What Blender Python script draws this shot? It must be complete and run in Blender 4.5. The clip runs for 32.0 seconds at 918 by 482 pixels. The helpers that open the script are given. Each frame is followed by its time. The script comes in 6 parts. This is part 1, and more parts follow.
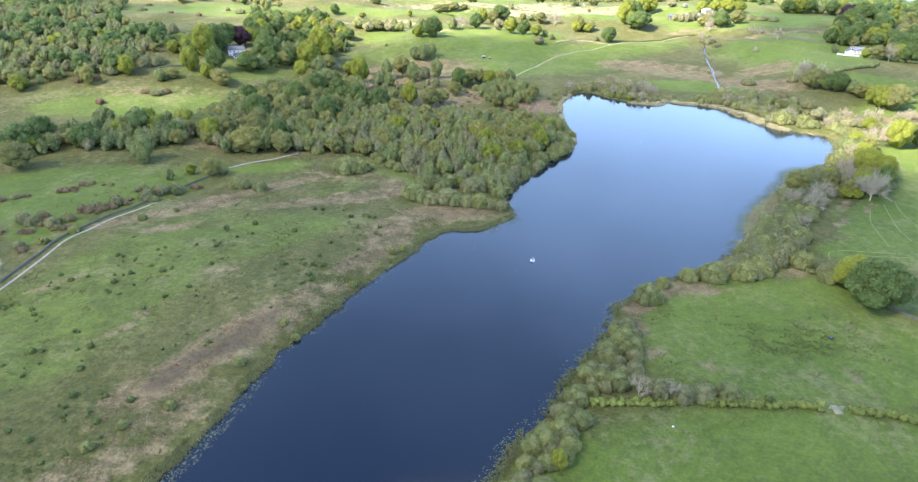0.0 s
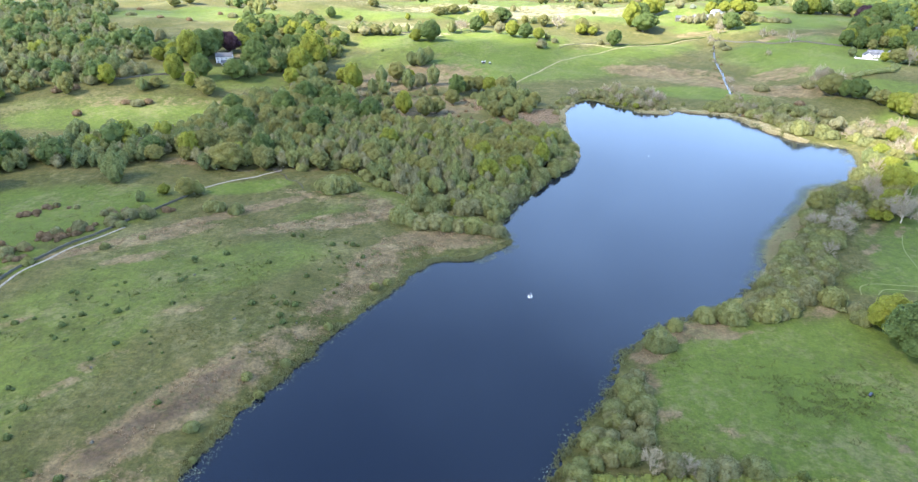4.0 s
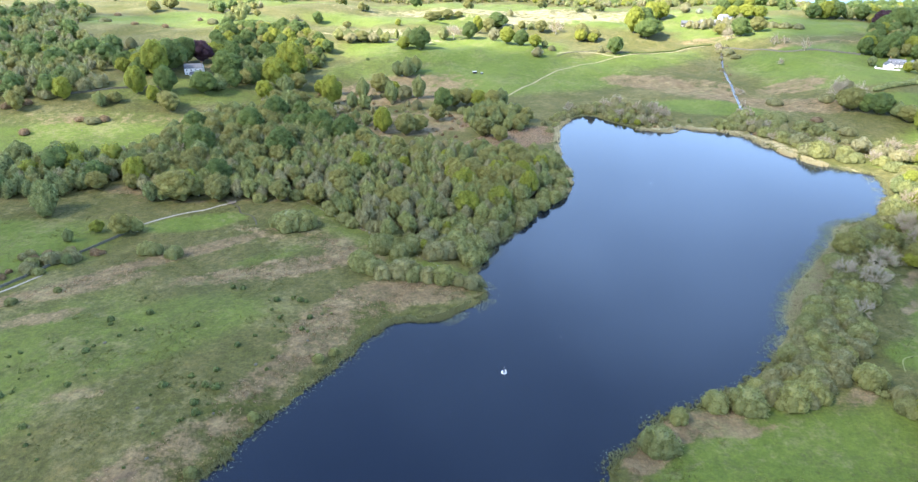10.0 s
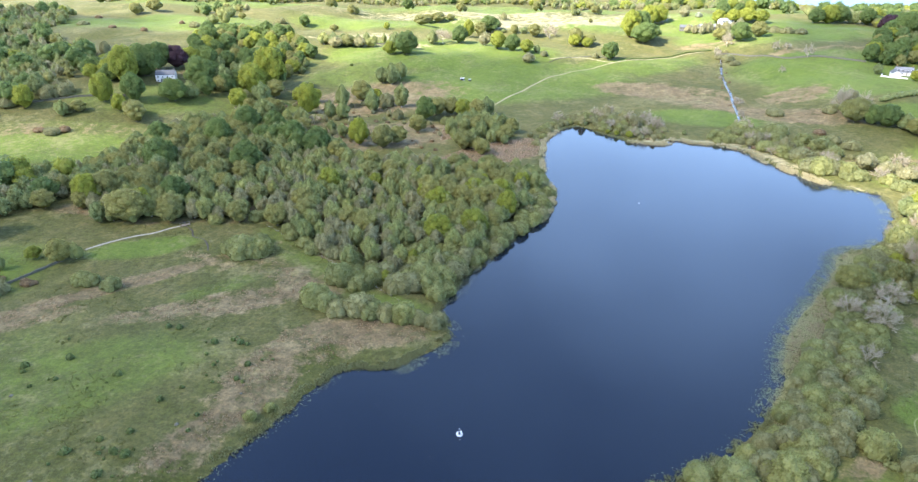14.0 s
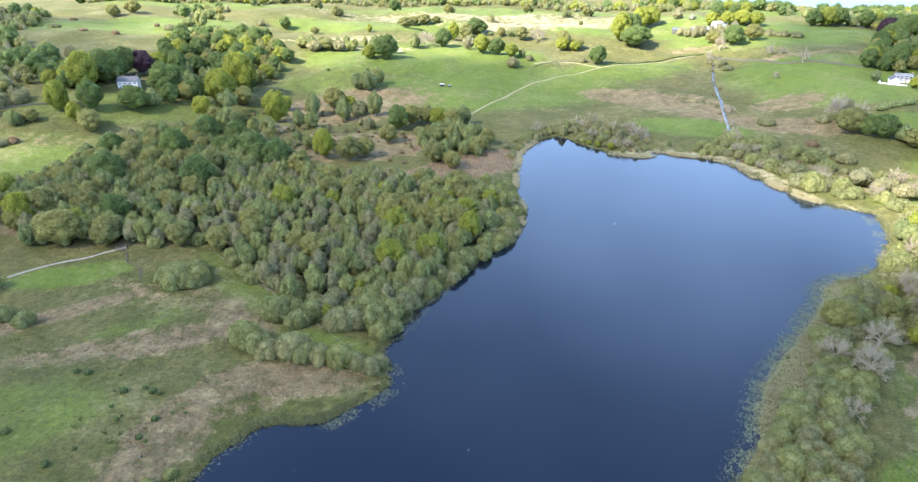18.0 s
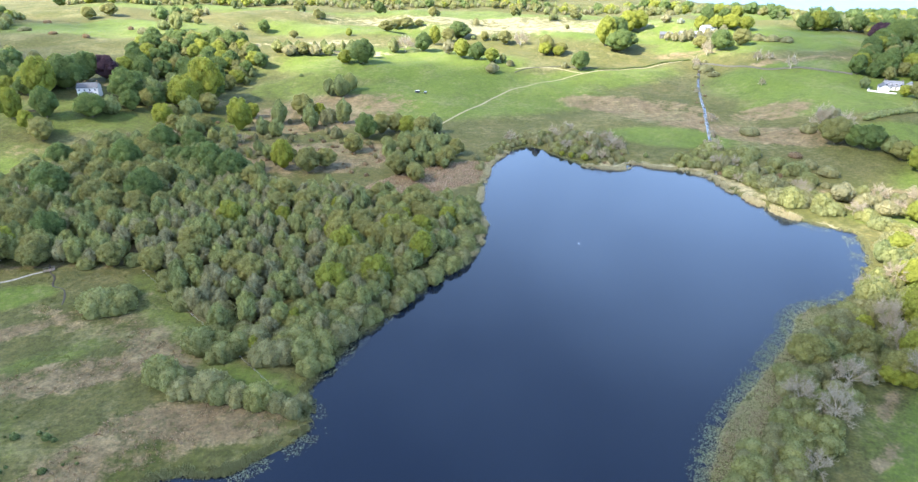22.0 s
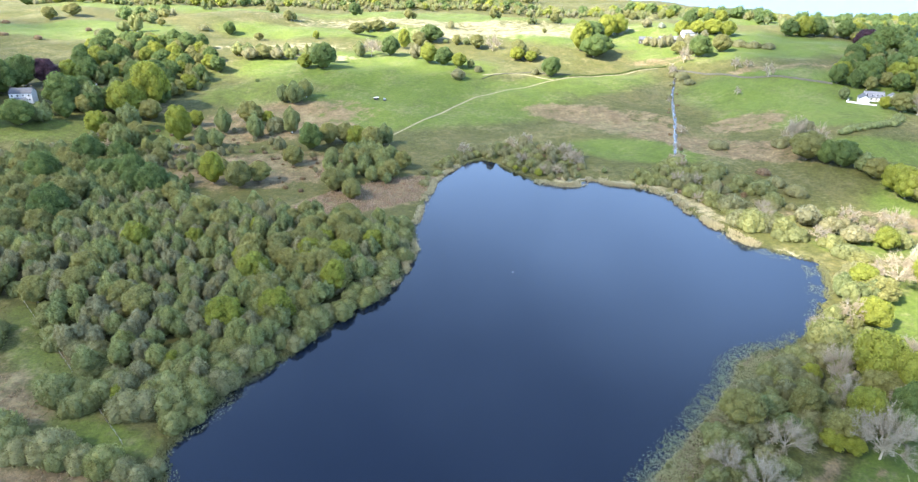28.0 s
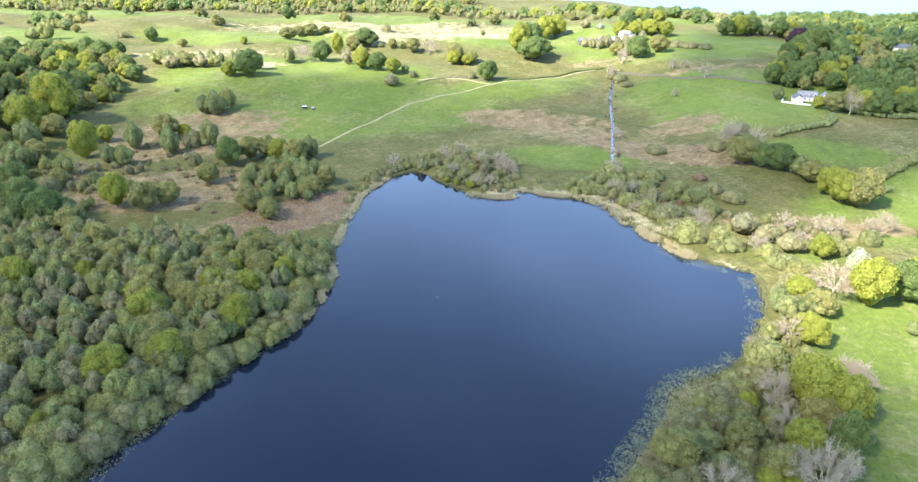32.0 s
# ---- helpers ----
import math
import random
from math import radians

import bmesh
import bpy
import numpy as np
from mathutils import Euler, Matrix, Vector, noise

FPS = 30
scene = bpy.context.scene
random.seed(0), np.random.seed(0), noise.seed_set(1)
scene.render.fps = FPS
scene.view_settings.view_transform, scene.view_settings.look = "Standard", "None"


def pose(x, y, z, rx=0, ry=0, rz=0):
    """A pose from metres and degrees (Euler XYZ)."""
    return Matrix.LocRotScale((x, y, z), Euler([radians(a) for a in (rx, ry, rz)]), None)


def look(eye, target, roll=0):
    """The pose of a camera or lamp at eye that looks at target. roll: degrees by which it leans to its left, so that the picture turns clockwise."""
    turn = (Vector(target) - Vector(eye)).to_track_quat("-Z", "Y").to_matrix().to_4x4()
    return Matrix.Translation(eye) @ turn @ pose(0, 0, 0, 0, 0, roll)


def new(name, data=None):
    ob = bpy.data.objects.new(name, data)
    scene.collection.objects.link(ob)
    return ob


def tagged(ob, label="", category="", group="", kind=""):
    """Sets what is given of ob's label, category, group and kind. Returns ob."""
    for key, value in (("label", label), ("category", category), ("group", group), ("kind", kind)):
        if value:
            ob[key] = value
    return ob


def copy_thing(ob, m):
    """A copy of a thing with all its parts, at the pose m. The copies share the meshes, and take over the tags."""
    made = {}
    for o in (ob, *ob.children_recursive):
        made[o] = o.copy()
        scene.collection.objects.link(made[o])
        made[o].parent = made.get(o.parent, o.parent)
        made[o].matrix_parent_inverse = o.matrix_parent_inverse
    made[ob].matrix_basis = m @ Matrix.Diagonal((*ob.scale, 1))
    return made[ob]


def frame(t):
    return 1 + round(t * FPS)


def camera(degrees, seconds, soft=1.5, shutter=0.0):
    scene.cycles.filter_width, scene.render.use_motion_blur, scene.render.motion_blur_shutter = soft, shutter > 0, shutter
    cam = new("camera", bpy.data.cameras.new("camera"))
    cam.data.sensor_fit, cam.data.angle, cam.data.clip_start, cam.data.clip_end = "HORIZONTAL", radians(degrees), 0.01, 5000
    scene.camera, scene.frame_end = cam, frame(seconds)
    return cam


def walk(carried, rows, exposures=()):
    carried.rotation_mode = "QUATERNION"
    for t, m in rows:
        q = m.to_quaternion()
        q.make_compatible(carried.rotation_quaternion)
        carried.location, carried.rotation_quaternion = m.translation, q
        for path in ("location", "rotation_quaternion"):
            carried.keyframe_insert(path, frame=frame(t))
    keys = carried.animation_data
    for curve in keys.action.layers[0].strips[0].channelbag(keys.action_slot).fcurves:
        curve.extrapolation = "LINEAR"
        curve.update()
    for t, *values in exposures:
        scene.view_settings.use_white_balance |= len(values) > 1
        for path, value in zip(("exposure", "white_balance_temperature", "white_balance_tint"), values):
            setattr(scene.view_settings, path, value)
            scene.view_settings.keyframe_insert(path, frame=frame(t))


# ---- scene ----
cam = camera(70.6, 32.0, soft=1.4)
PATH = [
    (0, (-0.5, -1.146, 118.742), (-0.505, 0.657, 117.875), 0.5),
    (0.5, (-0.052, 2.236, 118.736), (-0.059, 4.038, 117.87), 0.5),
    (1, (0.437, 5.632, 118.749), (0.429, 7.435, 117.883), 0.4),
    (1.5, (1.013, 9.066, 118.775), (1.003, 10.868, 117.909), 0.4),
    (2, (1.718, 12.512, 118.807), (1.706, 14.315, 117.941), 0.4),
    (2.5, (2.516, 15.994, 118.839), (2.501, 17.797, 117.973), 0.4),
    (3, (3.335, 19.59, 118.867), (3.318, 21.392, 118.0), 0.3),
    (3.5, (4.163, 23.316, 118.885), (4.144, 25.118, 118.018), 0.2),
    (5.5, (7.759, 38.512, 118.943), (7.733, 40.314, 118.075), 0.1),
    (6, (8.745, 42.302, 118.954), (8.719, 44.104, 118.088), 0.1),
    (6.5, (9.813, 46.064, 118.959), (9.784, 47.866, 118.091), 0.1),
    (7, (10.91, 49.746, 118.959), (10.88, 51.548, 118.092), 0.1),
    (7.5, (12.035, 53.349, 118.956), (12.003, 55.151, 118.09), 0.0),
    (8, (13.151, 56.929, 118.95), (13.117, 58.731, 118.084), 0.0),
    (8.5, (14.279, 60.481, 118.949), (14.244, 62.283, 118.083), 0.0),
    (9, (15.453, 64.004, 118.944), (15.417, 65.806, 118.079), 0.0),
    (9.5, (16.711, 67.528, 118.938), (16.674, 69.331, 118.073), -0.0),
    (10, (18.025, 71.014, 118.934), (17.988, 72.816, 118.069), 0.0),
    (10.5, (19.413, 74.473, 118.937), (19.375, 76.275, 118.071), 0.1),
    (11, (20.894, 77.901, 118.944), (20.855, 79.703, 118.078), 0.0),
    (11.5, (22.475, 81.283, 118.959), (22.435, 83.086, 118.094), 0.0),
    (12, (24.117, 84.577, 118.969), (24.076, 86.379, 118.103), 0.0),
    (12.5, (25.808, 87.789, 118.98), (25.766, 89.592, 118.114), 0.0),
    (13, (27.578, 90.937, 118.986), (27.535, 92.739, 118.121), 0.0),
    (13.5, (29.438, 94.078, 118.992), (29.393, 95.881, 118.127), 0.0),
    (14, (31.347, 97.216, 119.007), (31.301, 99.019, 118.143), 0.1),
    (14.5, (33.329, 100.321, 119.027), (33.282, 102.124, 118.163), 0.1),
    (16.5, (41.793, 112.674, 119.25), (41.742, 114.477, 118.385), 0.1),
    (17, (44.022, 115.773, 119.281), (43.971, 117.576, 118.416), 0.1),
    (17.5, (46.341, 118.853, 119.317), (46.289, 120.656, 118.452), 0.1),
    (18, (48.7, 121.816, 119.367), (48.648, 123.618, 118.501), 0.1),
    (18.5, (51.068, 124.665, 119.43), (51.016, 126.468, 118.564), 0.1),
    (19, (53.422, 127.406, 119.498), (53.37, 129.208, 118.632), 0.1),
    (19.5, (55.739, 130.015, 119.568), (55.686, 131.817, 118.703), 0.1),
    (20, (58.058, 132.494, 119.625), (58.005, 134.297, 118.761), 0.1),
    (20.5, (60.406, 134.79, 119.666), (60.353, 136.593, 118.802), 0.1),
    (21, (62.804, 136.891, 119.688), (62.751, 138.695, 118.825), 0.1),
    (21.5, (65.257, 138.831, 119.686), (65.202, 140.635, 118.823), 0.1),
    (22, (67.755, 140.643, 119.665), (67.7, 142.446, 118.802), 0.2),
    (22.5, (70.272, 142.369, 119.629), (70.215, 144.172, 118.767), 0.2),
    (23, (72.784, 144.067, 119.589), (72.726, 145.869, 118.724), 0.4),
    (23.5, (75.263, 145.851, 119.569), (75.202, 147.654, 118.705), 0.3),
    (24, (77.709, 147.765, 119.553), (77.648, 149.568, 118.69), 0.3),
    (24.5, (80.129, 149.853, 119.537), (80.068, 151.656, 118.674), 0.4),
    (25, (82.541, 152.124, 119.52), (82.483, 153.928, 118.659), 0.4),
    (25.5, (84.961, 154.548, 119.501), (84.906, 156.352, 118.639), 0.4),
    (27.5, (94.667, 164.742, 119.344), (94.612, 166.546, 118.482), 0.5),
    (28, (96.973, 167.219, 119.335), (96.916, 169.023, 118.473), 0.6),
    (28.5, (99.121, 169.6, 119.33), (99.072, 171.404, 118.468), 0.6),
    (29, (101.077, 171.895, 119.323), (101.058, 173.7, 118.462), 0.5),
    (29.5, (102.774, 174.34, 119.307), (102.814, 176.144, 118.446), 0.6),
    (30, (104.285, 176.905, 119.289), (104.376, 178.707, 118.427), 0.6),
    (30.5, (105.711, 179.53, 119.273), (105.817, 181.329, 118.405), 1.0),
    (31, (107.126, 182.144, 119.253), (107.221, 183.943, 118.384), 1.1),
    (31.5, (108.56, 184.69, 119.23), (108.647, 186.489, 118.361), 1.1),
    (32, (110.051, 187.156, 119.215), (110.127, 188.96, 118.355), 0.5),
]
EXPOSURE, KELVIN, TINT = 2.58, 6500, 14
SKY, SUN, CLOUD = 0.115, 5.0, 0.975
WATER_BODY, CLOUD_WHITE = (0.003, 0.0065, 0.0145), (5.2, 8.6, 14.4, 1)
walk(cam, [(t, look(eye, target, roll)) for t, eye, target, roll in PATH],
     exposures=[(0.0, EXPOSURE, KELVIN, TINT), (32.0, EXPOSURE, KELVIN, TINT)])

# ---- world, sun ----
SUN_FROM = Vector((-0.86, -0.5, 0.0)).normalized()
SUN_UP = radians(44)
sun_dir = Vector((SUN_FROM.x * math.cos(SUN_UP), SUN_FROM.y * math.cos(SUN_UP), math.sin(SUN_UP)))

world = bpy.data.worlds.new("sky")
scene.world = world
world.use_nodes = True
wn = world.node_tree
sky = wn.nodes.new("ShaderNodeTexSky")
sky.sky_type, sky.sun_disc = "NISHITA", False
sky.sun_elevation = SUN_UP
sky.sun_rotation = math.atan2(sun_dir.x, sun_dir.y)
sky.air_density, sky.dust_density, sky.ozone_density = 1.0, 0.3, 2.5
# broken white cloud over the whole sky, closer together towards the horizon
ray_dir = wn.nodes.new("ShaderNodeTexCoord")
split = wn.nodes.new("ShaderNodeSeparateXYZ")
wn.links.new(ray_dir.outputs["Generated"], split.inputs[0])


def sky_math(op, a, b_=0.0, clamp=False):
    m = wn.nodes.new("ShaderNodeMath")
    m.operation, m.use_clamp = op, clamp
    for sock, v in ((m.inputs[0], a), (m.inputs[1], b_)):
        if isinstance(v, float):
            sock.default_value = v
        else:
            wn.links.new(v, sock)
    return m.outputs[0]


rise = sky_math("MAXIMUM", split.outputs[2], 0.0)
over = sky_math("ADD", rise, 0.12)
plan = wn.nodes.new("ShaderNodeCombineXYZ")
wn.links.new(sky_math("DIVIDE", split.outputs[0], over), plan.inputs[0])
wn.links.new(sky_math("DIVIDE", split.outputs[1], over), plan.inputs[1])
puffs = wn.nodes.new("ShaderNodeTexNoise")
puffs.inputs["Scale"].default_value, puffs.inputs["Detail"].default_value, puffs.inputs["Roughness"].default_value = 0.9, 6, 0.55
wn.links.new(plan.outputs[0], puffs.inputs["Vector"])
low_sky = sky_math("MULTIPLY", sky_math("SUBTRACT", 0.78, rise, True), 0.6)
wisps = sky_math("MULTIPLY", sky_math("SUBTRACT", puffs.outputs[0], 0.42), 1.1)
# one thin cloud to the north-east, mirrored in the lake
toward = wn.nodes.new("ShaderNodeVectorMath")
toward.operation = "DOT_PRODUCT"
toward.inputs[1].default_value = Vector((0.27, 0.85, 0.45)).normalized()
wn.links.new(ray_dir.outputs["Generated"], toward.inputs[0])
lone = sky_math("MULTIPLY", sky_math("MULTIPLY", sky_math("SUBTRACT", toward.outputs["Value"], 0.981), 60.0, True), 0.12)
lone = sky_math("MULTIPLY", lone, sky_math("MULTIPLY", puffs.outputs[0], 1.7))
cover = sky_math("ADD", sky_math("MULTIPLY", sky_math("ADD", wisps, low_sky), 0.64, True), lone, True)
veil = wn.nodes.new("ShaderNodeMix")
veil.data_type = "RGBA"
wn.links.new(cover, veil.inputs[0])
wn.links.new(sky.outputs[0], veil.inputs[6])
veil.inputs[7].default_value = CLOUD_WHITE
wn.links.new(veil.outputs[2], wn.nodes["Background"].inputs[0])
wn.nodes["Background"].inputs[1].default_value = SKY

sun = new("sun", bpy.data.lights.new("sun", "SUN"))
sun.data.energy, sun.data.angle, sun.data.color = SUN, radians(3.0), (1.0, 0.94, 0.84)
sun.matrix_world = look(sun_dir * 900, (0, 0, 0))


# ---- materials ----
def material(name):
    m = bpy.data.materials.new(name)
    m.use_nodes = True
    return m, m.node_tree.nodes, m.node_tree.links, m.node_tree.nodes["Principled BSDF"]


def noise_node(n, l, scale, detail=4, rough=0.6, space="Object"):
    co = n.new("ShaderNodeTexCoord")
    t = n.new("ShaderNodeTexNoise")
    t.inputs["Scale"].default_value, t.inputs["Detail"].default_value = scale, detail
    t.inputs["Roughness"].default_value = rough
    l.new(co.outputs[space], t.inputs["Vector"])
    return t.outputs[0]


def ramp_node(n, l, fac, stops):
    r = n.new("ShaderNodeValToRGB")
    while len(r.color_ramp.elements) < len(stops):
        r.color_ramp.elements.new(0.5)
    for e, (p, c) in zip(r.color_ramp.elements, stops):
        e.position, e.color = p, (*c, 1) if len(c) == 3 else c
    l.new(fac, r.inputs[0])
    return r.outputs[0]


def mix_node(n, l, fac, a, b, kind="MIX"):
    m = n.new("ShaderNodeMix")
    m.data_type, m.blend_type = "RGBA", kind
    for sock, v in ((m.inputs[0], fac), (m.inputs[6], a), (m.inputs[7], b)):
        if hasattr(v, "is_output"):
            l.new(v, sock)
        elif isinstance(v, (int, float)):
            sock.default_value = v
        else:
            sock.default_value = (*v, 1)
    return m.outputs[2]


def math_node(n, l, op, a, b, clamp=False):
    m = n.new("ShaderNodeMath")
    m.operation, m.use_clamp = op, clamp
    for sock, v in ((m.inputs[0], a), (m.inputs[1], b)):
        if hasattr(v, "is_output"):
            l.new(v, sock)
        else:
            sock.default_value = v
    return m.outputs[0]


def bump_node(n, l, height, bsdf, strength, distance):
    b = n.new("ShaderNodeBump")
    b.inputs["Strength"].default_value, b.inputs["Distance"].default_value = strength, distance
    l.new(height, b.inputs["Height"])
    l.new(b.outputs[0], bsdf.inputs["Normal"])


def plain(name, colour, rough=0.8, metal=0.0, vary=0.25, scale=2.0):
    m, n, l, b = material(name)
    b.inputs["Roughness"].default_value, b.inputs["Metallic"].default_value = rough, metal
    b.inputs["Specular IOR Level"].default_value = 0.2
    fac = noise_node(n, l, scale, 5)
    dark, light = [c * (1 - vary) for c in colour], [min(1, c * (1 + vary)) for c in colour]
    l.new(ramp_node(n, l, fac, [(0.3, dark), (0.7, light)]), b.inputs["Base Color"])
    bump_node(n, l, fac, b, 0.3, 0.03)
    return m


def leaf_material(name, colour, accent=None, spread=0.24):
    """Foliage: every leaf clump differs a little, every tree a little more."""
    m, n, l, b = material(name)
    accent = accent or tuple(c * k for c, k in zip(colour, (1.45, 1.3, 1.15)))
    geo, info = n.new("ShaderNodeNewGeometry"), n.new("ShaderNodeObjectInfo")
    tone = ramp_node(n, l, geo.outputs["Random Per Island"],
                     [(0.0, [c * (1 - spread) for c in colour]), (0.55, colour), (1.0, accent)])
    tree = ramp_node(n, l, info.outputs["Random"], [(0.0, (0.88, 0.90, 0.92)), (0.5, (1.0, 1.0, 1.0)), (1.0, (1.12, 1.09, 1.02))])
    colour_out = mix_node(n, l, 1.0, tone, tree, "MULTIPLY")
    speckle = ramp_node(n, l, noise_node(n, l, 2.6, 3, 0.7), [(0.34, (0.84, 0.85, 0.85)), (0.5, (1.0, 1.0, 1.0)), (0.66, (1.12, 1.11, 1.08))])
    colour_out = mix_node(n, l, 1.0, colour_out, speckle, "MULTIPLY")
    l.new(colour_out, b.inputs["Base Color"])
    b.inputs["Roughness"].default_value = 0.62
    b.inputs["Specular IOR Level"].default_value = 0.25
    thin, both = n.new("ShaderNodeBsdfTranslucent"), n.new("ShaderNodeMixShader")
    l.new(colour_out, thin.inputs[0])
    both.inputs[0].default_value = 0.58
    l.new(b.outputs[0], both.inputs[1])
    l.new(thin.outputs[0], both.inputs[2])
    l.new(both.outputs[0], n["Material Output"].inputs["Surface"])
    return m


LEAF = {
    "willow": leaf_material("willow_leaves", (0.205, 0.221, 0.083), (0.266, 0.281, 0.112)),
    "grey_willow": leaf_material("grey_willow_leaves", (0.205, 0.207, 0.097), (0.261, 0.261, 0.128)),
    "birch": leaf_material("birch_leaves", (0.232, 0.256, 0.098), (0.300, 0.322, 0.128)),
    "pale_birch": leaf_material("pale_birch_twigs", (0.250, 0.245, 0.131), (0.310, 0.299, 0.167)),
    "alder": leaf_material("alder_leaves", (0.185, 0.222, 0.090), (0.240, 0.275, 0.112)),
    "oak": leaf_material("oak_leaves", (0.222, 0.252, 0.042), (0.296, 0.322, 0.054)),
    "olive": leaf_material("olive_leaves", (0.215, 0.220, 0.078), (0.285, 0.280, 0.098)),
    "sycamore": leaf_material("sycamore_leaves", (0.112, 0.165, 0.050), (0.160, 0.215, 0.066)),
    "purple": leaf_material("copper_leaves", (0.070, 0.038, 0.052), (0.105, 0.058, 0.075)),
    "conifer": leaf_material("conifer_needles", (0.065, 0.138, 0.102), (0.102, 0.187, 0.126)),
    "twig": leaf_material("bare_twigs", (0.340, 0.290, 0.200), (0.430, 0.370, 0.270)),
    "gorse": leaf_material("gorse_scrub", (0.195, 0.140, 0.082), (0.270, 0.200, 0.118)),
    "scrub": leaf_material("dark_scrub", (0.100, 0.138, 0.046), (0.150, 0.190, 0.064)),
    "hedge": leaf_material("hedge_leaves", (0.210, 0.240, 0.060), (0.275, 0.305, 0.080)),
    "reed": leaf_material("dead_reed", (0.419, 0.370, 0.224), (0.565, 0.504, 0.309)),
    "sedge": leaf_material("green_sedge", (0.190, 0.196, 0.088), (0.260, 0.262, 0.130)),
    "bracken": leaf_material("dead_bracken", (0.205, 0.150, 0.098), (0.290, 0.220, 0.150)),
    "blossom": leaf_material("blossom", (0.30, 0.33, 0.215), (0.40, 0.42, 0.33)),
    "reed_bed": leaf_material("reed_bed_stems", (0.350, 0.345, 0.190), (0.470, 0.450, 0.280)),
    "moor": leaf_material("dead_moor_grass", (0.345, 0.245, 0.172), (0.450, 0.335, 0.245)),
    "grass": leaf_material("rough_grass", (0.120, 0.132, 0.042), (0.170, 0.175, 0.064)),
    "rush": leaf_material("rush_tufts", (0.105, 0.118, 0.045), (0.150, 0.160, 0.065)),
    "lily": leaf_material("lily_pad", (0.215, 0.250, 0.130), (0.330, 0.365, 0.230)),
}
BARK = plain("grey_bark", (0.16, 0.135, 0.11), 0.9, scale=6)
BIRCH_BARK = plain("white_bark", (0.52, 0.50, 0.46), 0.8, vary=0.35, scale=5)
DEAD_BARK = plain("pale_dead_bark", (0.36, 0.315, 0.24), 0.9, scale=6)
STONE = plain("dry_stone", (0.085, 0.083, 0.064), 0.9, scale=1.5)
GRAVEL = plain("pale_gravel", (0.20, 0.19, 0.16), 0.95, scale=0.8)
TRACK = plain("pressed_grass", (0.15, 0.165, 0.065), 0.95, scale=0.5)
DIRT = plain("trodden_earth", (0.19, 0.172, 0.10), 0.95, scale=0.5)
PEAT = plain("wet_peat", (0.035, 0.028, 0.02), 0.6, scale=1.5)
TIMBER = plain("weathered_wood", (0.21, 0.195, 0.165), 0.85, scale=3)
RENDER = plain("white_render", (0.52, 0.52, 0.51), 0.8, vary=0.08)
SLATE = plain("grey_slate", (0.075, 0.08, 0.088), 0.6, scale=1.2)
PALE_ROOF = plain("pale_roof", (0.13, 0.133, 0.14), 0.6, scale=1.0)
DARK = plain("dark_plastic", (0.03, 0.03, 0.035), 0.5)
WHITE = plain("white_plastic", (0.66, 0.67, 0.68), 0.4, vary=0.06)
METAL = plain("galvanised_metal", (0.45, 0.46, 0.48), 0.4, 0.8)
ORANGE = plain("faded_orange", (0.6, 0.30, 0.12), 0.5)

GLASS, n, l, b = material("window_glass")
b.inputs["Base Color"].default_value = (0.02, 0.025, 0.03, 1)
b.inputs["Roughness"].default_value = 0.05


def water_material(name, body, wave, strength):
    m, n, l, b = material(name)
    b.inputs["Base Color"].default_value = (*body, 1)
    b.inputs["Roughness"].default_value, b.inputs["IOR"].default_value = 0.07, 1.333
    fine = noise_node(n, l, wave, 3, 0.5)
    broad = noise_node(n, l, wave * 0.13, 3, 0.5)
    bump_node(n, l, math_node(n, l, "ADD", fine, broad), b, strength, 0.12)
    patch = noise_node(n, l, 0.012, 3, 0.5)
    l.new(ramp_node(n, l, patch, [(0.35, (0.05,) * 3), (0.65, (0.11,) * 3)]), b.inputs["Roughness"])
    return m


WATER = water_material("lake_water", WATER_BODY, 0.9, 0.12)
# paler than the near lake: part of the sky's reflection sits in the body colour
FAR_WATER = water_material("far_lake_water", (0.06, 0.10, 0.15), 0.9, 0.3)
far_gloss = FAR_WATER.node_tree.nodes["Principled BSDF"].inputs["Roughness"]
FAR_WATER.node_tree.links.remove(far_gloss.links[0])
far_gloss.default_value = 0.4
STREAM = water_material("stream_water", (0.05, 0.05, 0.045), 2.0, 0.9)
n, l, b = STREAM.node_tree.nodes, STREAM.node_tree.links, STREAM.node_tree.nodes["Principled BSDF"]
# foam and glints on the stream, both put into its colour as pale flecks
l.new(ramp_node(n, l, noise_node(n, l, 0.35, 4, 0.7), [(0.50, (0.035, 0.033, 0.026)), (0.60, (0.075, 0.074, 0.066)), (0.68, (0.42, 0.43, 0.44))]), b.inputs["Base Color"])


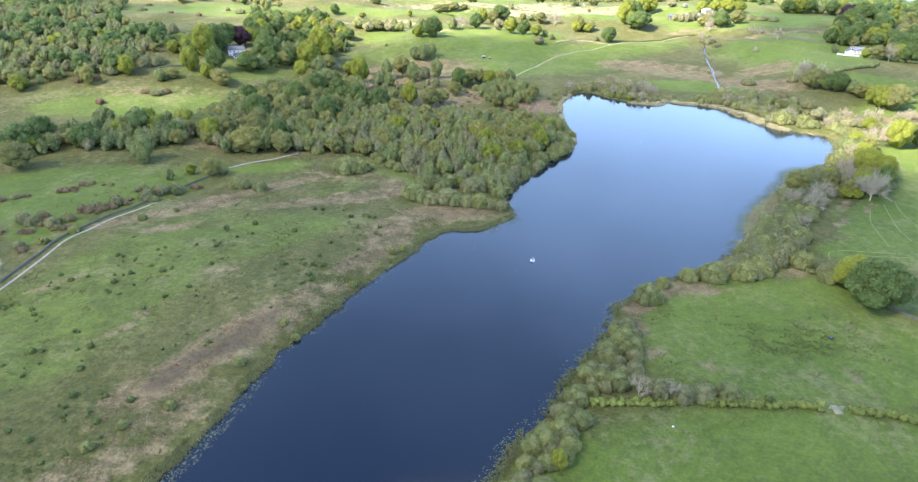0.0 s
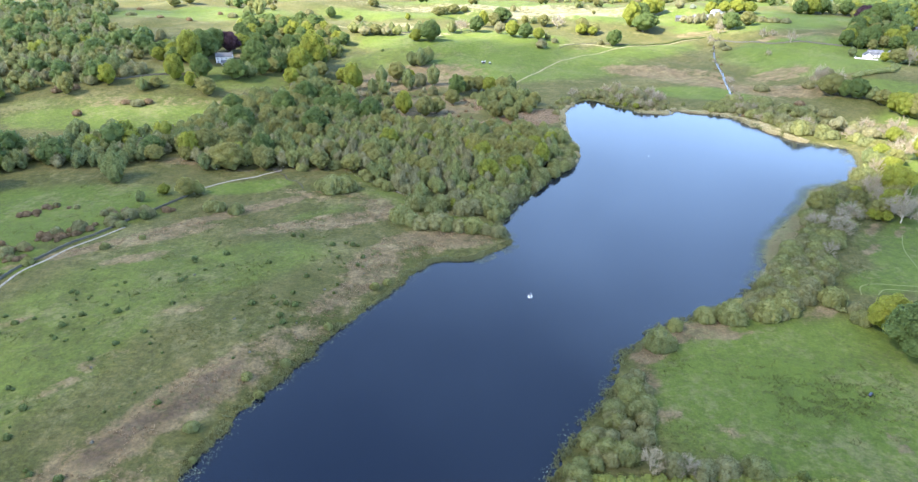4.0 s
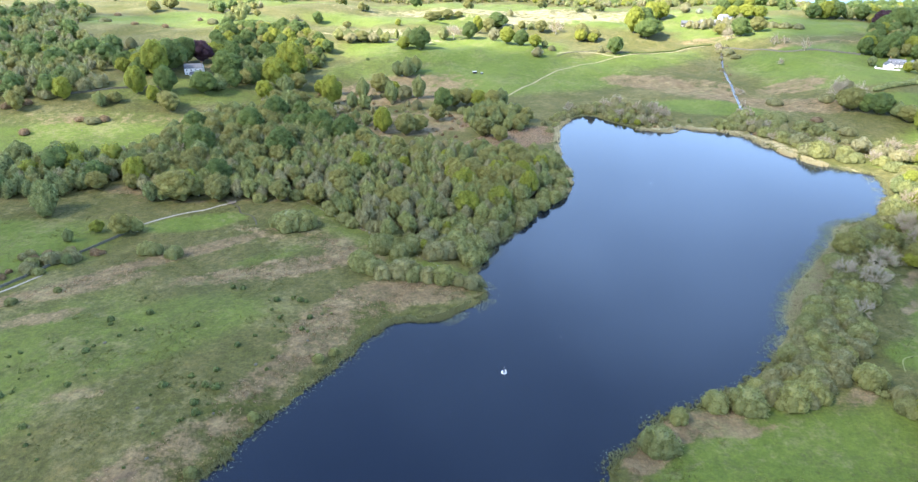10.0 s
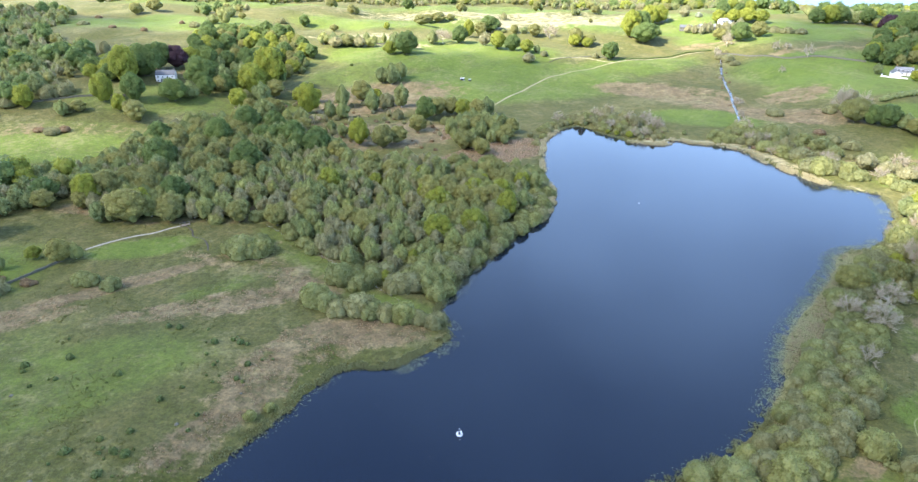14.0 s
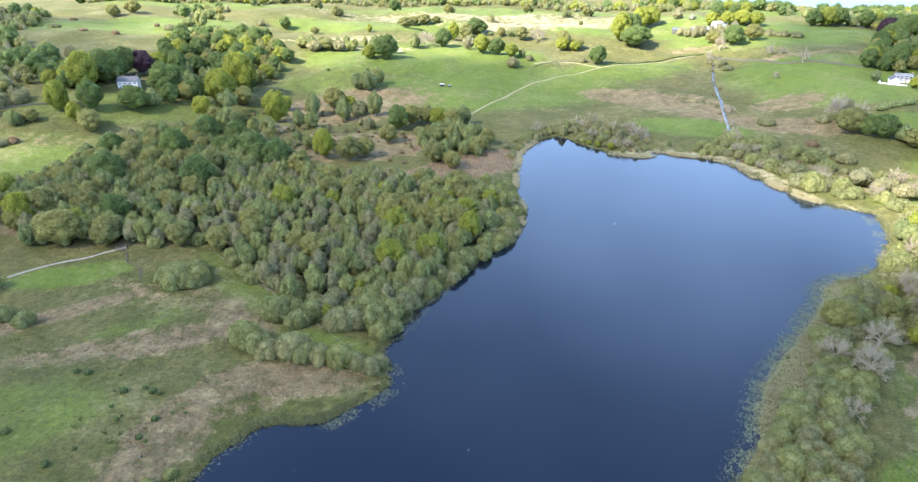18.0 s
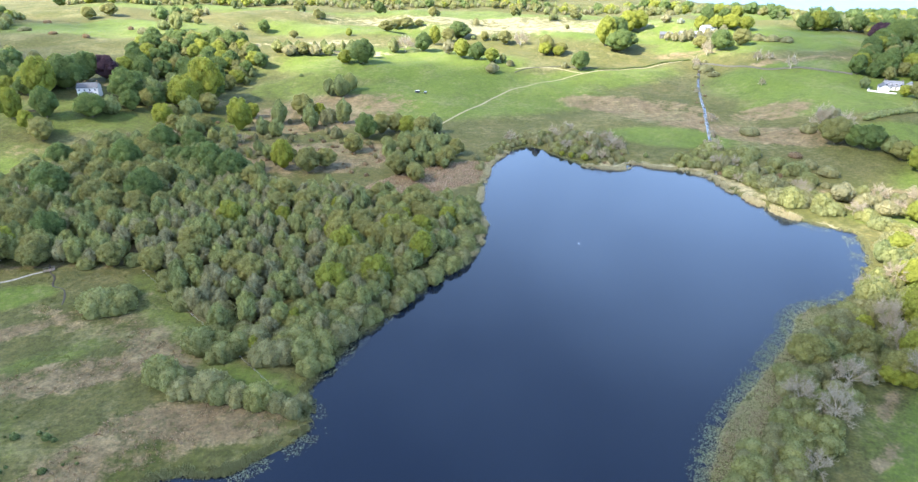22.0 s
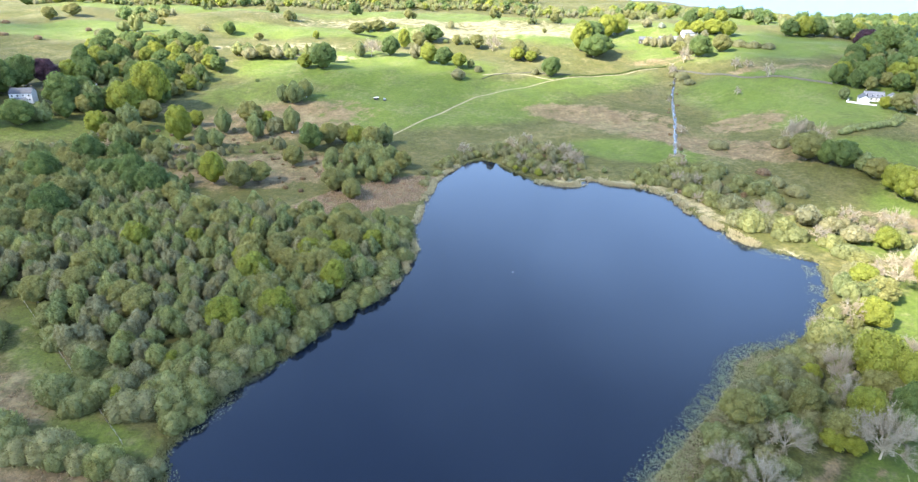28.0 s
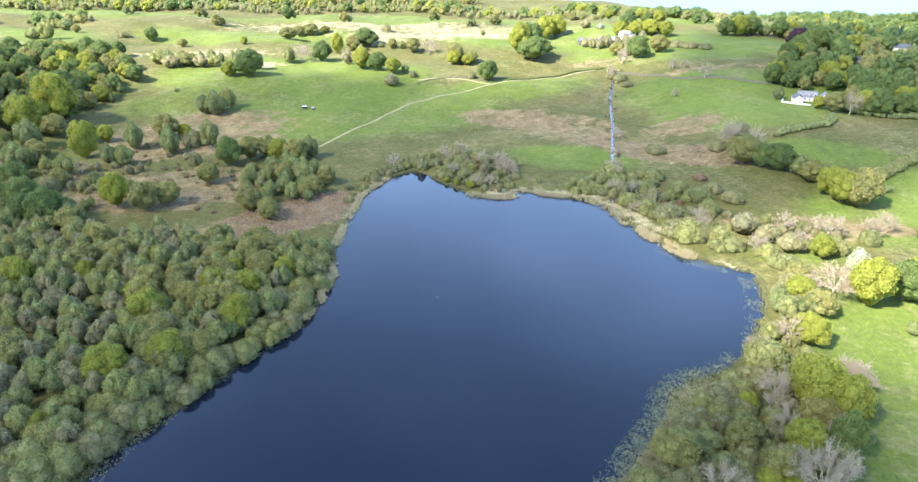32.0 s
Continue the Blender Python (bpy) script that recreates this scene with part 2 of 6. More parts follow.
def ground_material():
    m, n, l, b = material("meadow_ground")
    b.inputs["Roughness"].default_value = 0.95
    b.inputs["Specular IOR Level"].default_value = 0.15

    def att(name):
        a = n.new("ShaderNodeAttribute")
        a.attribute_name = name
        return a.outputs["Fac"]

    wide, mid, fine = noise_node(n, l, 0.022, 5, 0.6), noise_node(n, l, 0.13, 6, 0.7), noise_node(n, l, 1.1, 6, 0.75)
    lump = noise_node(n, l, 0.42, 4, 0.65)
    mixed = math_node(n, l, "ADD", math_node(n, l, "MULTIPLY", wide, 0.5), math_node(n, l, "MULTIPLY", mid, 0.5))
    rough = ramp_node(n, l, mixed, [(0.36, (0.043, 0.050, 0.011)), (0.47, (0.060, 0.062, 0.018)), (0.56, (0.077, 0.073, 0.025)), (0.66, (0.104, 0.090, 0.036))])
    lush = ramp_node(n, l, mixed, [(0.35, (0.055, 0.083, 0.013)), (0.52, (0.071, 0.100, 0.017)), (0.68, (0.093, 0.116, 0.025))])
    brown = ramp_node(n, l, mid, [(0.3, (0.073, 0.051, 0.026)), (0.5, (0.120, 0.090, 0.048)), (0.68, (0.170, 0.135, 0.073))])
    mire = ramp_node(n, l, mid, [(0.35, (0.052, 0.036, 0.022)), (0.6, (0.098, 0.072, 0.044))])
    straw = ramp_node(n, l, mid, [(0.35, (0.153, 0.140, 0.077)), (0.65, (0.221, 0.196, 0.116))])

    def edge(name, ragged=3.0, low=0.22, high=0.84):
        t = math_node(n, l, "ADD", att(name), math_node(n, l, "MULTIPLY", math_node(n, l, "SUBTRACT", mid, 0.5), ragged))
        t2 = math_node(n, l, "ADD", t, math_node(n, l, "MULTIPLY", math_node(n, l, "SUBTRACT", fine, 0.5), ragged * 0.35))
        t2 = math_node(n, l, "ADD", t2, math_node(n, l, "MULTIPLY", math_node(n, l, "SUBTRACT", wide, 0.5), ragged * 0.55))
        t2 = math_node(n, l, "MULTIPLY", t2, math_node(n, l, "GREATER_THAN", att(name), 0.02))
        r = n.new("ShaderNodeMapRange")
        r.interpolation_type = "SMOOTHSTEP"
        r.inputs[1].default_value, r.inputs[2].default_value = low, high
        l.new(t2, r.inputs[0])
        return r.outputs[0]

    mown = edge("lush", 1.5, 0.05, 0.95)
    c = mix_node(n, l, mown, rough, lush)
    loose = math_node(n, l, "SUBTRACT", 1.0, math_node(n, l, "MULTIPLY", mown, 0.4))
    c = mix_node(n, l, edge("straw"), c, straw)
    c = mix_node(n, l, edge("bracken"), c, brown)
    c = mix_node(n, l, edge("mire"), c, mire)
    fleck = math_node(n, l, "ADD", math_node(n, l, "MULTIPLY", noise_node(n, l, 0.62, 5, 0.7), 0.7), math_node(n, l, "MULTIPLY", noise_node(n, l, 0.05, 3, 0.6), 0.45))
    c = mix_node(n, l, ramp_node(n, l, fleck, [(0.60, (0.0, 0.0, 0.0)), (0.68, (0.55, 0.55, 0.55))]), c, (0.052, 0.058, 0.020))
    pale = math_node(n, l, "ADD", math_node(n, l, "MULTIPLY", noise_node(n, l, 0.3, 6, 0.75), 0.6), math_node(n, l, "MULTIPLY", noise_node(n, l, 0.031, 3, 0.6), 0.5))
    c = mix_node(n, l, ramp_node(n, l, pale, [(0.57, (0.0, 0.0, 0.0)), (0.67, (0.5, 0.5, 0.5))]), c, (0.150, 0.140, 0.066))
    grain = ramp_node(n, l, fine, [(0.33, (0.62, 0.64, 0.62)), (0.5, (1.0, 1.0, 1.0)), (0.68, (1.4, 1.36, 1.28))])
    c = mix_node(n, l, loose, c, ramp_node(n, l, lump, [(0.34, (0.74, 0.77, 0.74)), (0.5, (1.0, 1.0, 1.0)), (0.66, (1.22, 1.18, 1.12))]), "MULTIPLY")
    c = mix_node(n, l, loose, c, grain, "MULTIPLY")
    l.new(c, b.inputs["Base Color"])
    bump_node(n, l, math_node(n, l, "ADD", fine, math_node(n, l, "MULTIPLY", mid, 2.0)), b, 0.7, 0.5)
    return m


# ---- plan: shores, hills, ground ----
WEST = [(-130, 0), (-100, 55), (-84, 88), (-72, 112), (-68, 125), (-63, 140), (-56, 164), (-45, 186), (-36, 206), (-21, 232),
        (-11, 251), (-2, 255), (7, 256), (14, 262), (21, 268), (24, 276), (20, 289), (23, 302), (29, 316), (38, 330),
        (48, 348), (63, 369), (69, 387), (71, 406), (69, 432), (72, 473), (76, 494), (86, 515)]
NORTH = [(99, 526), (114, 509), (129, 491), (147, 487), (156, 496), (170, 488), (188, 480), (198, 452), (208, 429),
         (221, 414), (232, 407), (232, 393), (226, 378), (214, 362), (203, 347), (181, 336)]
EAST = [(164, 313), (146, 292), (131, 272), (119, 247), (103, 228), (88, 218), (68, 208), (53, 191), (46, 174),
        (32, 155), (25, 139), (15, 126), (7, 113), (-6, 85), (-22, 40), (-45, -20), (-90, -55), (-135, -40)]
HILLS = [(-10, 700, 80, 6), (60, 860, 130, 6), (230, 890, 95, 7), (-75, 215, 55, 3.5), (-200, 575, 90, 3), (330, 590, 110, 3),
         (480, 800, 160, 8), (-330, 560, 140, 6), (-200, 880, 110, 3), (160, 760, 50, 2), (380, 980, 160, 10),
         (-120, 130, 60, 2), (-420, 900, 250, 18), (60, 1150, 220, 6), (-250, 1500, 420, 22),
         (-60, 815, 60, 6), (125, 845, 55, 5), (20, 905, 60, 6), (205, 800, 45, 4), (-150, 930, 80, 8), (300, 900, 70, 7), (130, 980, 80, 7), (-20, 1010, 70, 7), (400, 745, 60, 4)]


def spline(points, closed, steps):
    p = np.array(points, float)
    k = len(p)
    out = []
    for i in range(k if closed else k - 1):
        if closed:
            a, b_, c, d = p[i - 1], p[i], p[(i + 1) % k], p[(i + 2) % k]
        else:
            a, b_, c, d = p[max(i - 1, 0)], p[i], p[i + 1], p[min(i + 2, k - 1)]
        for s in range(steps):
            u = s / steps
            out.append(0.5 * (2 * b_ + (c - a) * u + (2 * a - 5 * b_ + 4 * c - d) * u * u + (3 * b_ - a - 3 * c + d) * u ** 3))
    if not closed:
        out.append(p[-1])
    return np.array(out)


def wobble(x, y, scale, amount, seed=0.0):
    return noise.noise((x / scale, y / scale, seed)) * amount


SHORE = spline(WEST + NORTH + EAST, True, 8)
SHORE = np.array([(x + wobble(x, y, 7, 1.3) + wobble(x, y, 2.5, 0.7, 3), y + wobble(x, y, 7, 1.3, 9) + wobble(x, y, 2.5, 0.7, 5)) for x, y in SHORE])


def smooth(a, b_, v):
    u = np.clip((v - a) / (b_ - a), 0, 1)
    return u * u * (3 - 2 * u)


def inside(poly, x, y):
    """Which of the points lie in the polygon."""
    poly, x, y = np.asarray(poly, float), np.asarray(x, float), np.asarray(y, float)
    x0, y0 = poly.T
    x1, y1 = np.roll(poly, -1, 0).T
    rise = np.where(y1 == y0, 1e-9, y1 - y0)
    hit = np.zeros(x.shape, bool)
    for i in range(0, len(x), 4000):
        px, py = x[i:i + 4000, None], y[i:i + 4000, None]
        cross = ((y0 > py) != (y1 > py)) & (px < (x1 - x0) * (py - y0) / rise + x0)
        hit[i:i + 4000] = cross.sum(1) % 2 == 1
    return hit


def from_shore(x, y):
    """Metres from the lake's edge, negative in the water."""
    x, y = np.atleast_1d(np.asarray(x, float)), np.atleast_1d(np.asarray(y, float))
    d = np.full(x.shape, 1e9)
    near = (x > -400) & (x < 500) & (y > -300) & (y < 800)
    px, py = x[near], y[near]
    best = np.full(px.shape, 1e9)
    for i in range(0, len(px), 4000):
        sx, sy = px[i:i + 4000, None], py[i:i + 4000, None]
        best[i:i + 4000] = np.sqrt(((sx - SHORE[:, 0]) ** 2 + (sy - SHORE[:, 1]) ** 2).min(1))
    best[inside(SHORE, px, py)] *= -1
    d[near] = best
    return d


def hills(x, y):
    z = 1.0 + 9 * smooth(590, 740, y) - 6 * smooth(930, 1150, y)
    z = z + 13 * smooth(-90, -220, x) * smooth(420, 570, y) * (1 - smooth(640, 900, y) * 0.7)
    z = z + 13 * smooth(235, 330, x) * smooth(440, 560, y) * (1 - smooth(640, 900, y) * 0.6)
    for hx, hy, r, h in HILLS:
        z = z + h * np.exp(-((x - hx) ** 2 + (y - hy) ** 2) / (r * r))
    return z


def height(x, y):
    x, y = np.atleast_1d(np.asarray(x, float)), np.atleast_1d(np.asarray(y, float))
    z, d = hills(x, y), from_shore(x, y)
    z = z + 0.35 * np.sin(x * 0.11 + 0.6 * np.sin(y * 0.07)) * np.sin(y * 0.09 + np.sin(x * 0.05)) * smooth(15, 60, d)
    z = z + 2.6 * np.sin(x * 0.031 + 1.2 * np.sin(y * 0.023)) * np.sin(y * 0.036 + 0.8 * np.sin(x * 0.019)) * smooth(600, 760, y)
    z = z + 1.0 * np.sin(x * 0.06 + y * 0.02) * np.sin(y * 0.075 - x * 0.03) * smooth(480, 640, y)
    z = z + 0.7 * np.sin(x * 0.13 + 1.3 * np.sin(y * 0.05)) * np.sin(y * 0.10 + 1.1 * np.sin(x * 0.06)) * smooth(560, 680, y)
    # the large lake far to the north-east
    z = z - (z + 9) * smooth(1200, 1265, y - 1.3 * np.maximum(0, 560 - x))
    bank = 0.15 + (z - 0.15) * smooth(0, 16, d)
    return np.where(d < 0, np.maximum(-1.6, 0.15 + d * 0.45), bank)


def gz(x, y):
    return float(height([x], [y])[0])


def axis(parts):
    out = []
    for a, b_, step in parts:
        out.extend(np.arange(a, b_, step))
    return np.array(out + [parts[-1][1]], float)


xs = axis([(-4000, -1000, 300), (-1000, -420, 20), (-420, -200, 5), (-200, 260, 2.5), (260, 460, 4), (460, 1000, 15), (1000, 4000, 250)])
ys = axis([(-3000, -300, 300), (-300, 60, 15), (60, 560, 2.5), (560, 800, 4), (800, 1400, 10), (1400, 4200, 200)])
gx, gy = np.meshgrid(xs, ys)
fx, fy = gx.ravel(), gy.ravel()
fz = height(fx, fy)

# patches of vegetation: x, y, half length, half width, turn, strength
PATCHES = {
    "lush": [(197, 285, 20, 9, 48, 0.85), (-190, 530, 55, 26, 10, 0.55), (-120, 545, 45, 32, 0, 0.5), (-225, 475, 90, 14, 5, 0.5), (-60, 655, 60, 30, 20, 0.6), (-160, 690, 60, 60, 0, 0.4),
             (182, 264, 24, 12, 50, 0.8), (235, 305, 45, 28, 45, 1.05), (160, 240, 16, 9, 20, 0.9), (-62, 300, 18, 6, 40, 0.5), (-176, 250, 18, 14, 0, 0.8),
             (95, 100, 90, 42, 0, 1.0), (112, 175, 58, 40, 10, 0.98), (206, 262, 50, 26, 45, 1.0), (0, 294, 20, 5, -15, 0.6), (-28, 318, 30, 8, -42, 0.5), (-50, 345, 16, 7, -40, 0.5), (176, 276, 14, 6, 45, 0.5), (275, 345, 60, 45, 50, 1.1),
             (-132, 190, 85, 34, 72, 0.6), (-92, 238, 50, 22, 35, 0.58), (-150, 120, 60, 25, 80, 0.6), (-205, 290, 75, 40, 20, 0.9), (-230, 450, 75, 24, 5, 0.9), (-105, 333, 22, 9, 20, 1.0),
             (60, 640, 110, 55, 15, 1.0), (0, 720, 110, 60, 0, 1.0), (330, 640, 85, 55, -25, 1.0), (190, 545, 40, 22, -15, 0.95), (340, 460, 60, 40, 15, 1.0),
             (165, 690, 80, 28, 20, 0.8), (220, 860, 110, 60, 0, 1.0), (350, 800, 110, 75, 0, 1.0), (-60, 860, 120, 40, 0, 0.8), (-300, 800, 110, 60, 10, 0.9),
             (100, 1020, 260, 60, 0, 0.8), (-250, 1000, 200, 60, 0, 0.8), (500, 1000, 220, 90, 0, 1.0), (450, 620, 70, 50, 0, 0.9), (260, 420, 22, 12, 0, 0.8), (305, 590, 55, 28, -20, 0.8), (325, 520, 45, 16, -20, 0.85), (290, 785, 60, 30, 0, 0.8)],
    "straw": [(203, 460, 30, 4, -63, 0.7), (186, 489, 24, 4, -12, 0.8), (227, 412, 7, 1.8, -35, 1.0), (145, 492, 10, 5, 0, 0.8),
              (130, 882, 125, 42, 3, 0.6), (40, 930, 170, 40, 0, 0.55), (110, 880, 80, 18, 3, 0.85), (-90, 780, 60, 14, 10, 0.6), (-60, 750, 50, 12, 0, 0.6)],
    "bracken": [(262, 446, 36, 8, -20, 0.5), (-225, 478, 70, 9, 5, 0.42), (-89, 210, 9, 3, 10, 0.55), (-103, 184, 8, 3, 40, 0.5), (-110, 170, 9, 3, 50, 0.6), (-147, 202, 10, 4, 40, 0.6), (-122, 273, 24, 5, 35, 0.65), (-125, 252, 13, 5, 20, 0.6), (-72, 322, 20, 4, -30, 0.5), (-82, 150, 24, 7, 58, 0.9), (-27, 258, 26, 9, 60, 0.8), (58, 181, 4, 8, 0, 0.8), (85, 204, 14, 3.5, 5, 0.75), (125, 216, 10, 2.5, 30, 0.55), (59, 165, 4, 2.5, 0, 0.5), (79, 157, 9, 2, -30, 0.45), (-40, 312, 30, 7, -35, 0.6),
                (-6, 273, 24, 8, 5, 1.1), (-34, 232, 34, 5, 57, 0.8), (-17, 262, 20, 7, 30, 0.75), (-67, 174, 54, 8, 54, 0.8), (45, 465, 44, 17, 38, 1.3), (-40, 590, 60, 40, 30, 0.8), (-20, 500, 50, 30, 20, 0.85),
                (-80, 500, 40, 25, 0, 0.7), (175, 620, 46, 20, -25, 1.05), (205, 600, 30, 30, 0, 0.9), (250, 545, 50, 16, -32, 1.0), (270, 590, 26, 16, 0, 0.8),
                (-150, 372, 16, 6, 0, 1.0), (-100, 300, 60, 5, 38, 0.9), (-55, 290, 40, 8, 20, 0.75), (-140, 268, 45, 5, 36, 0.9), (78, 206, 17, 5, 22, 1.1), (63, 196, 9, 5, 50, 1.1),
                (-160, 600, 50, 20, 0, 0.7), (260, 760, 30, 12, 0, 0.7), (330, 700, 40, 8, 0, 0.6), (-85, 120, 30, 8, 60, 0.6), (300, 445, 30, 8, -15, 0.7), (184, 288, 10, 2.6, 48, 0.95), (193, 285, 8, 2.0, 50, 0.8), (172, 268, 8, 2.5, 45, 0.7)],
    "mire": [(-84, 148, 7, 4, 60, 0.75), (-79, 157, 6, 3, 50, 0.7), (-71, 165, 10, 3, 55, 0.7), (-66, 177, 8, 2.6, 55, 0.62), (-59, 187, 3, 1.8, 30, 0.7), (-55, 188, 2.4, 1.6, 0, 0.7), (-51, 191, 2, 1.4, 0, 0.7), (-42, 213, 4, 2, 40, 0.7), (116, 155, 2.6, 4, 0, 0.7)],
}


def patch_values(kind, x, y):
    v = np.zeros(x.shape)
    for px, py, a, b_, turn, strength in PATCHES[kind]:
        c, s = math.cos(radians(turn)), math.sin(radians(turn))
        dx, dy = x - px, y - py
        r = np.sqrt(((dx * c + dy * s) / a) ** 2 + ((dy * c - dx * s) / b_) ** 2)
        v = np.maximum(v, strength * (1 - smooth(0.72, 1.25, r)))
    return v


WOOD = [(-140, 357), (-97, 357), (-62, 362), (-36, 336), (-20, 316), (6, 306), (22, 303), (30, 318), (40, 334), (50, 352), (63, 372),
        (66, 390), (68, 408), (66, 432), (49, 432), (17, 433), (0, 448), (-21, 433), (-50, 460), (-76, 483), (-118, 515), (-150, 495), (-172, 436), (-174, 400)]


def sheet(name, mesh_verts, mesh_faces, mat, smooth_faces=True):
    me = bpy.data.meshes.new(name)
    me.from_pydata(mesh_verts, [], mesh_faces)
    if mat:
        me.materials.append(mat)
    if smooth_faces:
        me.polygons.foreach_set("use_smooth", np.ones(len(me.polygons), bool))
    me.update()
    return me


nx, ny = len(xs), len(ys)
idx = np.arange(nx * ny).reshape(ny, nx)
quads = np.stack([idx[:-1, :-1], idx[:-1, 1:], idx[1:, 1:], idx[1:, :-1]], -1).reshape(-1, 4)
me = sheet("ground", np.stack([fx, fy, fz], 1).tolist(), quads.tolist(), ground_material())
for kind in PATCHES:
    a = me.attributes.new(kind, "FLOAT", "POINT")
    value = patch_values(kind, fx, fy)
    if kind == "mire":  # leaf litter under the trees
        value = np.maximum(value, inside(WOOD, fx, fy) * 0.4)
    a.data.foreach_set("value", value.astype(np.float32))
ground = tagged(new("ground", me), "rolling green pasture and rough moorland round the lake", "ground", kind="structure")


def flat_water(name, x0, x1, y0, y1, z, step, mat, label):
    ax, ay = np.linspace(x0, x1, step), np.linspace(y0, y1, step)
    mx, my = np.meshgrid(ax, ay)
    k = np.arange(step * step).reshape(step, step)
    q = np.stack([k[:-1, :-1], k[:-1, 1:], k[1:, 1:], k[1:, :-1]], -1).reshape(-1, 4)
    me = sheet(name, np.stack([mx.ravel(), my.ravel(), np.full(step * step, z)], 1).tolist(), q.tolist(), mat)
    return tagged(new(name, me), label, "lake", kind="structure")


flat_water("water", -150, 246, -70, 536, 0.0, 12, WATER, "still dark blue lake reflecting the sky")
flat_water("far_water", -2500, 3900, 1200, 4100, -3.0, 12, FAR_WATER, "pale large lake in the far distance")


def ribbon(name, points, width, mat, label, category, lift=0.12, ragged=0.25, closed_ends=True):
    """A path or stream laid over the ground, with a raised, uneven edge."""
    line = spline(points, False, 8)
    tang = np.gradient(line, axis=0)
    tang /= np.linalg.norm(tang, axis=1)[:, None]
    side = np.stack([-tang[:, 1], tang[:, 0]], 1)
    v, f = [], []
    for i, (p, s) in enumerate(zip(line, side)):
        w = width * (1 + wobble(p[0], p[1], 4, ragged)) / 2
        for o, dz in ((-w - 0.15, -0.25), (-w, 0), (0, 0.03), (w, 0), (w + 0.15, -0.25)):
            q = p + s * o
            v.append((q[0], q[1], gz(*q) + lift + dz))
        if i:
            for j in range(4):
                k = (i - 1) * 5 + j
                f.append((k, k + 1, k + 6, k + 5))
    return tagged(new(name, sheet(name, v, f, mat)), label, category, kind="structure")


PATH_WEST = [(-166, 180), (-165, 203), (-164, 224), (-164, 241), (-160, 251), (-156, 264), (-148, 276), (-144, 283)]
ribbon("path_1", PATH_WEST, 0.95, GRAVEL, "pale gravel footpath along a stone wall", "path")
ribbon("path_2", [(-127, 330), (-119, 339), (-113, 344), (-106, 347.5), (-101, 352), (-98, 354)], 0.95, GRAVEL, "pale gravel path leading to the wood", "path")
ribbon("path_3", [(9, 500), (15, 510), (20, 519), (32, 548), (46, 582), (64, 613), (86, 648), (104, 664), (124, 679), (156, 701), (194, 722), (249, 740)], 1.25, DIRT, "worn pale footpath across the pasture", "path")
ribbon("path_4", [(156, 701), (140, 712), (122, 716), (98, 708)], 1.3, DIRT, "faint side path over the pasture", "path")
ribbon("stream", [(197, 478), (206, 510), (214, 545), (224, 583), (231, 612), (238, 645), (246, 678), (256, 712), (263, 730)], 1.9, STREAM, "narrow stony stream glinting in its bed", "stream", 0.1, 0.7)
for k, pts in enumerate([[(192, 281), (185, 268), (181, 254), (178, 242)], [(203, 289), (198, 276), (193, 260), (191, 248)], [(211, 294), (205, 278), (203, 262)], [(177, 236), (166, 237), (156, 238), (150, 236), (147, 230)], [(180, 232), (168, 233), (158, 234), (153, 230)]]):
    ribbon("wheel_track_%d" % (k + 1), pts, 0.24, TRACK, "pale tyre marks in mown grass", "track", 0.06)


# ---- plants ----
def ico(sub):
    bm = bmesh.new()
    bmesh.ops.create_icosphere(bm, subdivisions=sub, radius=1)
    v = np.array([p.co[:] for p in bm.verts])
    f = [[q.index for q in t.verts] for t in bm.faces]
    bm.free()
    return v, np.array(f)


ICO = {1: ico(1), 4: ico(2), 2: ico(3)}


class Soup:
    """Vertices and faces gathered for one mesh, with a material index for each face."""

    def __init__(self):
        self.v, self.f, self.m, self.n = [], [], [], 0

    def add(self, v, f, mat=0):
        v = np.asarray(v, float)
        self.v.append(v)
        self.f.extend((np.asarray(f) + self.n).tolist())
        self.m.extend([mat] * len(f))
        self.n += len(v)

    def mesh(self, name, mats, smooth_faces=False):
        me = bpy.data.meshes.new(name)
        me.from_pydata(np.concatenate(self.v).tolist(), [], self.f)
        for m in mats:
            me.materials.append(m)
        me.polygons.foreach_set("material_index", np.array(self.m, np.int32))
        if smooth_faces:
            me.polygons.foreach_set("use_smooth", np.ones(len(me.polygons), bool))
        me.update()
        return me


def unit(rng, n):
    d = rng.normal(size=(n, 3))
    return d / np.linalg.norm(d, axis=1)[:, None]


def clumps(soup, rng, p, nor, size, mat=0):
    """Small bent leaf clumps at points p, turned about their normals."""
    n = len(p)
    nor = nor + unit(rng, n) * 0.85 + np.array([0, 0, 0.2])
    nor /= np.linalg.norm(nor, axis=1)[:, None]
    t = np.cross(nor, unit(rng, n))
    t /= np.linalg.norm(t, axis=1)[:, None]
    b_ = np.cross(nor, t)
    s = size * rng.uniform(0.55, 1.35, (n, 1))
    w = s * rng.uniform(0.6, 1.0, (n, 1))
    v = np.stack([p - t * s, p - b_ * w + nor * s * 0.25, p + t * s, p + b_ * w + nor * s * 0.2], 1).reshape(-1, 3)
    soup.add(v, np.arange(4 * n).reshape(-1, 4), mat)


